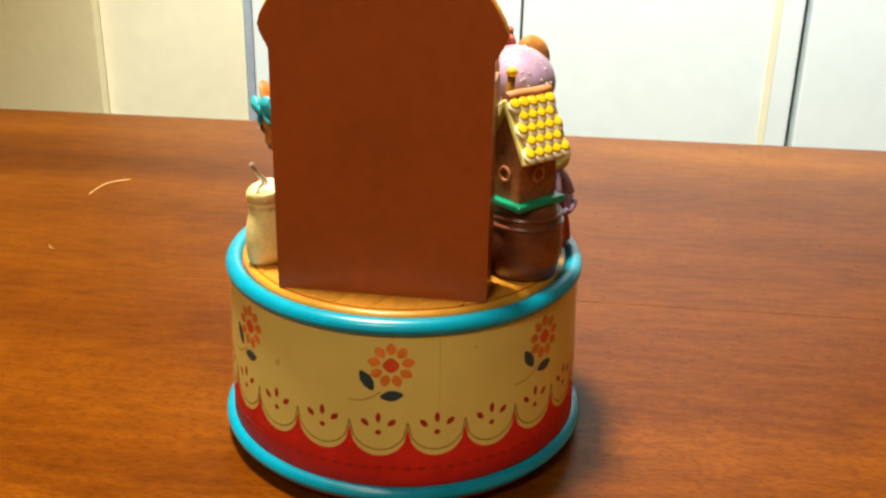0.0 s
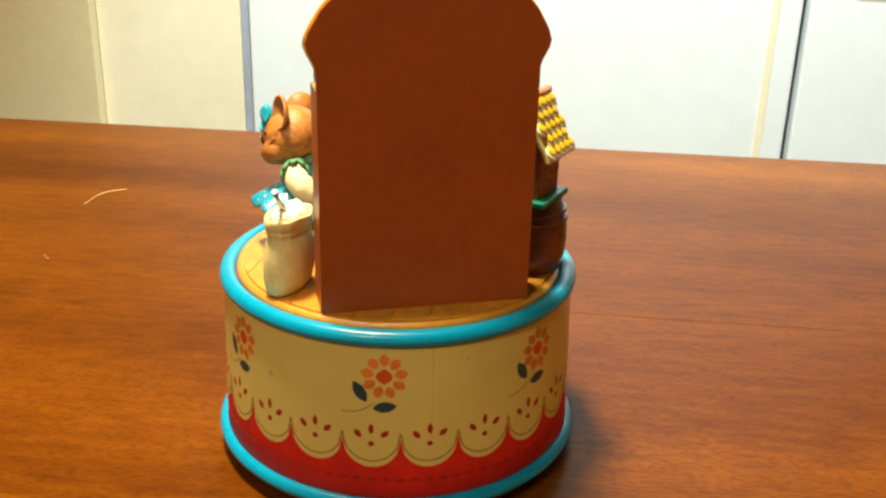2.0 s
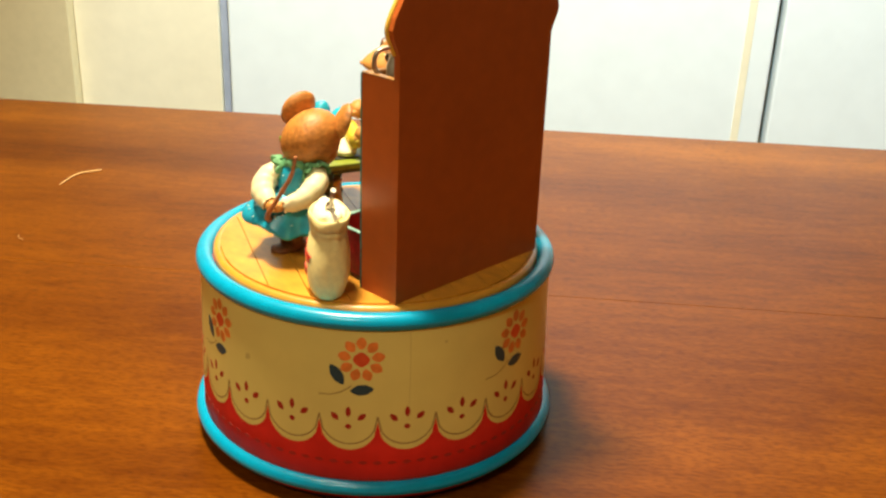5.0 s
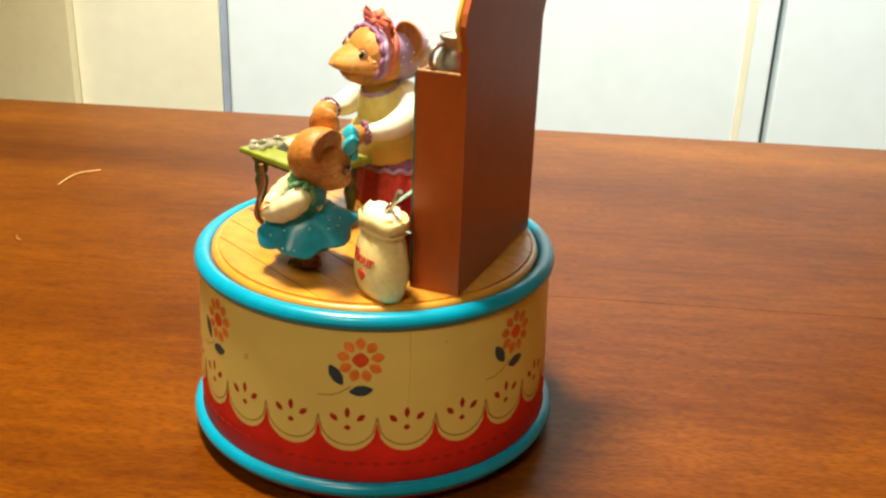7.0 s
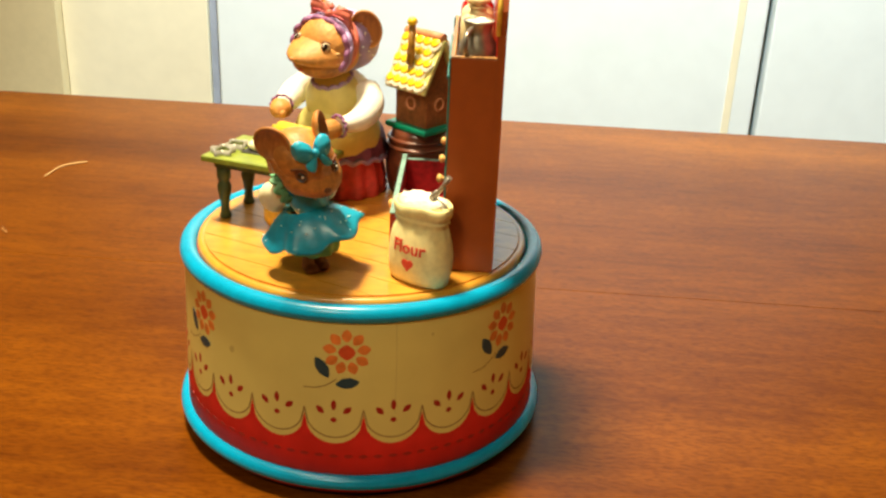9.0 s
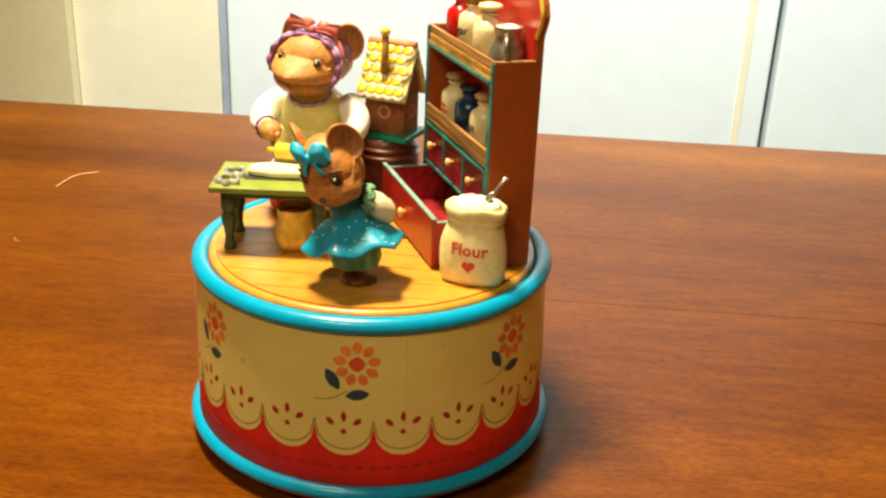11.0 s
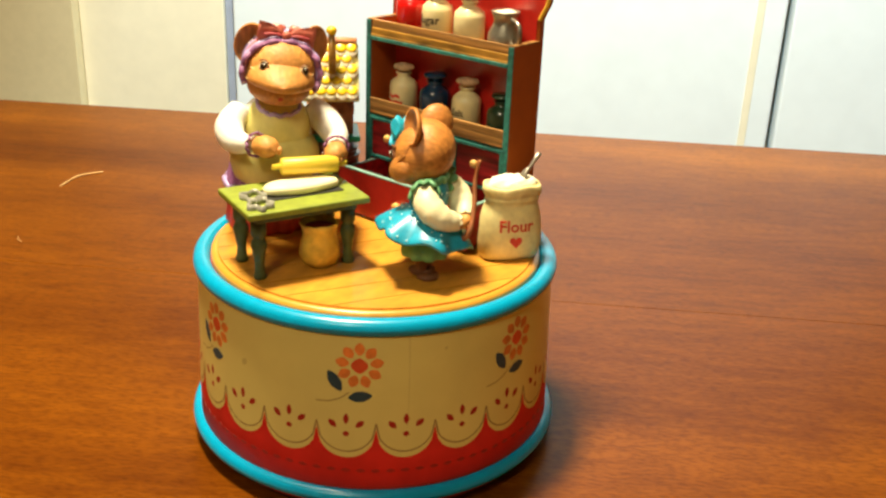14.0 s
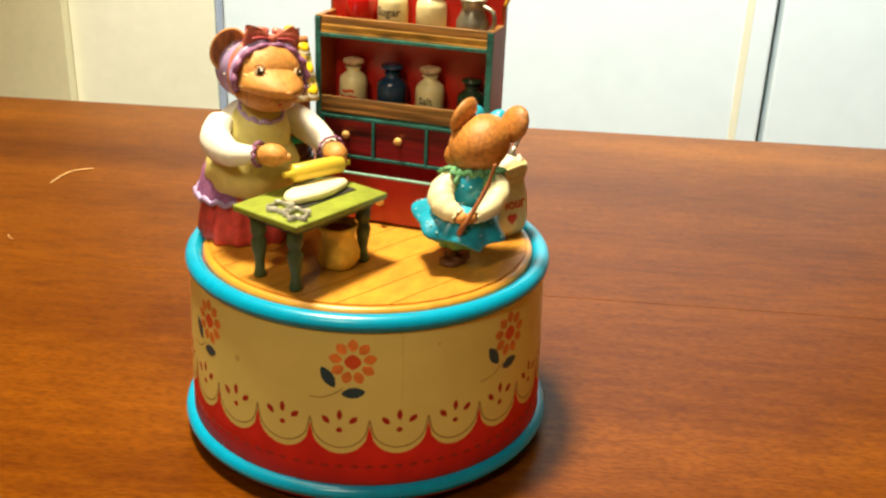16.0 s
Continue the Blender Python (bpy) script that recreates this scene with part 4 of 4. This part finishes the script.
        b.tube(bezier([(18.3, 5.9 * s, 61.6), (17.3, 7.3 * s, 62.7), (15.9, 9.0 * s, 62.0)], 4), 0.28, FUR_DARK, 6)
        # pale strokes along the edge of the muzzle
        for k in range(4):
            b.tube(bezier([(25.0 - 0.9 * k, (3.0 + k) * s, 55.4 + 0.5 * k), (19.8 - 0.6 * k, (8.8 - 0.1 * k) * s, 54.8 + 1.0 * k), (13.0, (12.5 - 0.4 * k) * s, 54.6 + 1.3 * k)], 6), 0.42, CHEEK, 6)
        m = pose(0, 0, 0, 0, 0, 30 * s) @ pose(0, 0, 0, 16 * s, 0, 0)
        ear_cup(b, (-0.8, 11.4 * s, 66.6 if s > 0 else 64.6), m, 6.4, 7.8, FUR, EAR_TAN)
    # bonnet
    b.ball((-1.8, 0, 58.8), (13.6, 13.8, 12.2), LILAC, pose(0, 0, 0, 0, -10), 28, 18)
    frill_ring(b, (12.2, 0, 57.4), (1, 0, 0.22), 14.1, 1.15, PURPLE, 14, 0.5, (-26, 206), seg=150, tall=0.80)
    frill_ring(b, (10.6, 0, 57.8), (1, 0, 0.26), 13.7, 1.5, LILAC, 14, 0.3, (-26, 206), seg=150, tall=0.84)
    for k in range(2):
        frill_ring(b, (8.4 - 1.9 * k, 0, 58.0 + 0.4 * k), (1, 0, 0.36), 12.6, 1.4, PINK_RED, 3, 0.1, (-30, 210), tall=0.92)
    random.seed(5)
    for i in range(70):
        a, c = random.uniform(1.2, 5.08), random.uniform(-0.3, 1.35)
        v = Vector((13.65 * math.cos(c) * math.cos(a), 13.85 * math.cos(c) * math.sin(a), 12.25 * math.sin(c)))
        b.ball(Vector((-1.8, 0, 58.8)) + pose(0, 0, 0, 0, -10).to_3x3() @ v, (0.38, 0.38, 0.38), WHITE_CLOTH, seg=6, rings=4)
    # coral bow on the bonnet
    for s in (1, -1):
        rows = []
        for k in range(9):
            f = k / 8
            hgt = 1.1 + 3.7 * f ** 0.7
            rows.append([(7.4 + 0.9 * math.cos(a) * (1 - 0.3 * f) + 0.5 * math.sin(5 * a) * f, s * (1.2 + 9.2 * f), 70.8 + 0.6 * f + hgt * math.sin(a) * 0.95 - 1.2 * f * f) for a in [2 * math.pi * i / 20 for i in range(20)]])
        b.grid(rows, PINK_RED)
        b.tube(bezier([(8.6, 1.4 * s, 70.4), (9.2, 5.0 * s, 70.8), (9.0, 8.2 * s, 70.2)], 4), 0.45, PURPLE_RED, 6)
        b.ball((5.4, 4.6 * s, 71.6), (2.0, 4.2, 1.9), PINK_RED, pose(0, 0, 0, -22 * s), 16, 10, 0.3, 4 + s)
    b.ball((8.4, 0, 70.4), (1.7, 1.7, 1.9), PINK_RED)
    cock(b, first, (7, 0, 52), -8)
    resize(b, first, (7, 0, 58), 0.92)
    for v in list(b.bm.verts)[first:]:
        v.co = Matrix.Rotation(radians(-7), 3, "Z") @ v.co
    # she bends forward over her work
    for v in b.bm.verts:
        rise = max(0.0, v.co.z - 0.014)
        v.co.x += 0.085 * rise
        v.co.y += 0.04 * rise
    ob = solid("mouse_figurine", b, "painted baker mouse figurine with lilac bonnet and yellow apron", "figurine")
    rider(ob, 41.0, 12.2, 0, 151)


PURPLE_RED = material("dark_coral_fold_paint", (0.40, 0.07, 0.08), 0.5, vary=0.2)
JAW = material("orange_tan_jaw_paint", (0.48, 0.20, 0.045), 0.5, vary=0.25, scale=700, bump=0.4)
EYE_GLINT = material("white_eye_dot", (0.85, 0.82, 0.74), 0.3, vary=0.03)
CHEEK = material("pale_tan_cheek_paint", (0.78, 0.52, 0.22), 0.55, vary=0.2, scale=900)
baker_mouse()


def small_mouse():
    b = Builder()
    for s in (1, -1):
        b.tube(bezier([(0.4, 1.8 * s, 10), (0.2, 2.0 * s, 5), (0.6, 2.1 * s, 2)], 4), [2.3, 2.3, 2.2, 2.1, 2.1, 2.0, 2.0, 2.1, 2.1], FUR_DARK, 10)
        b.ball((1.6, 2.2 * s, 1.6), (3.2, 2.2, 1.6), FUR_DARK, seg=14, rings=8)
    b.lathe([(3.2, 0.0), (3.2, 2.0), (1.4, 2.4)], FUR_DARK, seg=16)
    # green petticoat and the flared blue skirt, swung up on one side
    b.lathe([(5.6, 6.6), (7.6, 7.2), (8.0, 9.0), (7.4, 13.0), (5.0, 15.5)], COLLAR, seg=48, wave=lambda a, k: 1 + 0.08 * math.sin(9 * a))
    swing = pose(0, 0, 0, 11, -6).to_3x3()

    def skirt(a, f, out=0.0):
        """A point of the skirt, at a radians round it and f of the way from waist to hem."""
        r = 6.0 + 9.6 * f ** 0.9 + out
        r *= 1 + 0.085 * f ** 1.5 * math.sin(6 * a + 0.5) + 0.03 * f * math.sin(11 * a)
        z = 10.4 - 8.6 * f ** 1.35 + 1.1 * f * f * math.sin(6 * a + 1.6) + out
        return Vector((0.8, 0.6, 12.0)) + swing @ Vector((r * math.cos(a), r * math.sin(a), z))

    ring_of = [2 * math.pi * i / 96 for i in range(96)]
    rows = [[skirt(a, f) for a in ring_of] for f in (0.0, 0.15, 0.3, 0.45, 0.6, 0.75, 0.9, 1.0)]
    rows += [[skirt(a, f) + Vector((0, 0, -0.9)) for a in ring_of] for f in (0.99, 0.8, 0.5)]
    b.grid(rows, BLUE_DRESS, caps=False)
    b.ball((0.6, 0.3, 26.0), (6.2, 6.6, 8.2), BLUE_DRESS)
    random.seed(8)
    for i in range(44):
        p = skirt(random.uniform(0, 6.28), random.uniform(0.12, 0.95), 0.1)
        b.ball(p, (0.36, 0.36, 0.30), DOT, seg=6, rings=4)
    for i in range(26):
        a, z = random.uniform(0, 6.28), random.uniform(21.0, 31)
        q = math.sqrt(max(0, 1 - ((z - 26) / 8.2) ** 2))
        b.ball((0.6 + 6.25 * q * math.cos(a), 0.3 + 6.65 * q * math.sin(a), z), (0.34, 0.34, 0.34), DOT, seg=6, rings=4)
    frill_ring(b, (1.0, 0, 31.4), (0.15, 0, 1), 5.0, 1.1, COLLAR, 9, 0.6, up=(1, 0, 0))
    for s in (1, -1):
        frill_ring(b, (-0.4, 6.4 * s, 29.4), (-0.55, 0.75 * s, -0.35), 3.7, 0.8, COLLAR, 8, 0.8)
        frill_ring(b, (-0.9, 7.1 * s, 29.0), (-0.55, 0.75 * s, -0.35), 4.3, 0.6, COLLAR, 8, 0.9)
        arm = bezier([(0, 6.2 * s, 29.4), (-3.8, 9.0 * s, 26.0), (-8.2, 7.4 * s, 22.6), (-11.4, 3.0 * s, 20.6)], 5)
        n = len(arm)
        b.tube(arm, [3.0 + 1.5 * math.sin(math.pi * (i / n) ** 0.8) - 0.8 * i / n + 0.18 * math.sin(2.1 * i) for i in range(n)], SLEEVE, 16)
        frill_ring(b, arm[-1], arm[-1] - arm[-3], 2.2, 0.45, SLEEVE, 7, 0.4, seg=48)
        b.ball((-12.4, 1.5 * s, 20.2), (2.1, 1.9, 1.9), FUR, seg=12, rings=8)
        for k in range(3):
            b.ball((-13.6 + 0.5 * k, (0.8 + 0.3 * k) * s, 19.0 + 1.0 * k), (0.8, 1.0, 0.6), FUR, seg=8, rings=6)
    b.tube(bezier([(-7.4, 0, 15.5), (-12.0, 0.4, 14.6), (-15.2, 0.8, 17.6), (-14.8, -1.6, 24), (-12.8, -4.0, 32), (-13.2, -4.4, 38.5)], 6), [1.0] * 15 + [0.8] * 10 + [0.6] * 6, TAIL, 8)
    # head, nodding forward: cranium, broad muzzle, cheeks
    first = len(b.bm.verts)
    nod = pose(0, 0, 0, 0, 22)
    m3 = nod.to_3x3()
    o = Vector((4.6, 0, 39.6))

    def at(x, y, z):
        return o + m3 @ Vector((x, y, z))

    b.ball(o, (10.6, 10.6, 10.6), MOUSE_FUR, nod, 28, 18)
    rows = []
    for k in range(14):
        f = k / 13
        w, up, dn = 9.2 * (1 - f ** 2.8) ** 0.58 + 0.9, 8.4 * (1 - f ** 1.4) ** 0.8 + 0.7, 6.4 * (1 - f * f) ** 0.6 + 0.7
        row = []
        for i in range(28):
            a = 2 * math.pi * i / 28
            row.append(at(1.5 + 11.4 * f, w * math.cos(a), -2.4 - 1.6 * f + (up if math.sin(a) > 0 else dn) * math.sin(a)))
        rows.append(row)
    b.grid(rows, MOUSE_FUR)
    b.ball(at(12.9, 0, -3.4), (0.9, 1.4, 1.0), FUR_DARK, nod, 10, 8)
    b.tube([at(11.7, -2.4, -6.4), at(12.3, 0, -6.0), at(11.7, 2.4, -6.4)], 0.3, FUR_DARK, 6)
    for s in (1, -1):
        b.ball(at(4.4, 5.8 * s, -3.6), (5.4, 4.6, 4.8), MOUSE_FUR, nod, 18, 12)
        turn = nod @ pose(0, 0, 0, 0, -8, 42 * s)
        b.ball(at(8.3, 6.1 * s, 1.5), (1.0, 2.1, 2.5), FUR_DARK, turn, 14, 10)
        b.ball(at(8.9, 6.4 * s, 1.5), (0.8, 1.5, 1.9), EYE_BLACK, turn, 14, 10)
        b.ball(at(9.55, 6.4 * s, 2.3), (0.3, 0.5, 0.5), EYE_GLINT, turn, 8, 6)
        b.tube(bezier([at(8.9, 4.2 * s, 2.8), at(8.4, 6.2 * s, 4.4), at(6.2, 8.4 * s, 3.4)], 4), 0.4, FUR_DARK, 6)
        # combed strokes over the cheek
        for k in range(4):
            b.tube(bezier([at(9.6 - 1.2 * k, (6.4 + 0.6 * k) * s, -2.2 + 0.5 * k), at(6.0 - k, (9.2 + 0.2 * k) * s, -1.6 + 0.8 * k), at(2.0 - k, 10.2 * s, 0.2 + 1.1 * k)], 5), 0.5, MOUSE_FUR, 6)
        m = nod @ pose(0, 0, 0, 0, 0, 50 * s) @ pose(0, 0, 0, 20 * s, -10, 0)
        ear_cup(b, at(-1.6, 8.8 * s, 8.4), m, 6.0, 6.6, MOUSE_FUR, EAR_TAN)
        # hair bow: two pinched loops and two tails
        rows = []
        for k in range(9):
            f = k / 8
            hgt, thick = 0.9 + 3.0 * math.sin(math.pi * (0.12 + 0.72 * f)) ** 0.8, 0.9 + 1.8 * math.sin(math.pi * (0.1 + 0.8 * f))
            rows.append([at(7.4 + thick * math.cos(a) - 1.2 * f, s * (0.8 + 5.6 * f), 9.2 + hgt * math.sin(a) * (1 + 0.12 * math.sin(4 * a)) + 0.8 * f) for a in [2 * math.pi * i / 18 for i in range(18)]])
        b.grid(rows, BOW)
        b.tube(bezier([at(8.4, 1.0 * s, 8.8), at(9.6, 2.2 * s, 6.8), at(9.8, 3.6 * s, 4.2)], 4), [0.9, 1.0, 1.2, 1.4, 1.5, 1.6, 1.7, 1.6, 1.1], BOW, 10, 0.45)
    b.ball(at(8.5, 0, 9.2), (1.4, 1.4, 1.7), BOW, nod, 14, 10)
    cock(b, first, (4, 0, 36), 8)
    resize(b, first, (4, 0, 36), 0.94)
    for v in b.bm.verts:
        v.co.x += 2.4 * MM
        v.co.y -= 0.21 * max(0.0, v.co.z - 0.014) + 2.6 * MM
    b.lathe([(3.6, -0.2), (3.6, 1.2), (1.4, 1.6)], FUR_DARK, seg=16)
    return solid("small_mouse_figurine", b, "small twirling mouse figurine in a spotted blue dress", "figurine")


DOT = material("pale_blue_dot_paint", (0.55, 0.80, 0.80), 0.5, vary=0.05)
SLEEVE = material("cream_sleeve_paint", (0.84, 0.78, 0.50), 0.5, vary=0.08, scale=400, bump=0.2)
TAIL = material("red_brown_tail_paint", (0.30, 0.10, 0.03), 0.5, vary=0.2)
BOW = material("sky_blue_bow_paint", (0.015, 0.40, 0.60), 0.42, vary=0.15, scale=450)
SMALL_MOUSE = small_mouse()


# ---- loose fibre and specks on the wooden table ----
def fibre():
    b = Builder().tube(bezier(FIBRE_LINE, 6), 0.36, FIBRE, 6)
    solid("fibre", b, "pale loose fibre lying on the wooden table", "fibre")
    b = Builder().tube(bezier([(-187, 164, 0.3), (-185.5, 160, 0.5), (-183, 158, 0.3)], 4), 0.15, FIBRE, 6)
    solid("lint", b, "tiny pale speck of lint on the wooden table", "lint")


FIBRE_LINE = [(-189, 243, 0.5), (-183.4, 261.9, 0.9), (-171.5, 270.9, 0.5)]
fibre()



def spin(t, x=0.0, y=0.0, z=0.0, yaw=0.0):
    """The pose, at t seconds, of what stands on the turning disc at (x, y, z) millimetres, z above the disc."""
    return pose(0, 0, 0, 0, 0, START + RATE * t) @ pose(x * MM, y * MM, Z + z * MM, 0, 0, yaw)


def twirl(t):
    """Heading of the small mouse in the room, degrees."""
    return 219.8 - 30.7 * t


def motions():
    times = [i * 0.5 for i in range(33)]
    walk(DISC, [(t, pose(0, 0, 0, 0, 0, START + RATE * t)) for t in times])
    for ob, x, y, z, yaw in RIDERS:
        walk(ob, [(t, spin(t, x, y, z, yaw)) for t in times])
    # the small mouse twirls the other way on its own pivot
    walk(SMALL_MOUSE, [(t, spin(t, -33.6, 11.6, 0, twirl(t) - START - RATE * t)) for t in times])


motions()
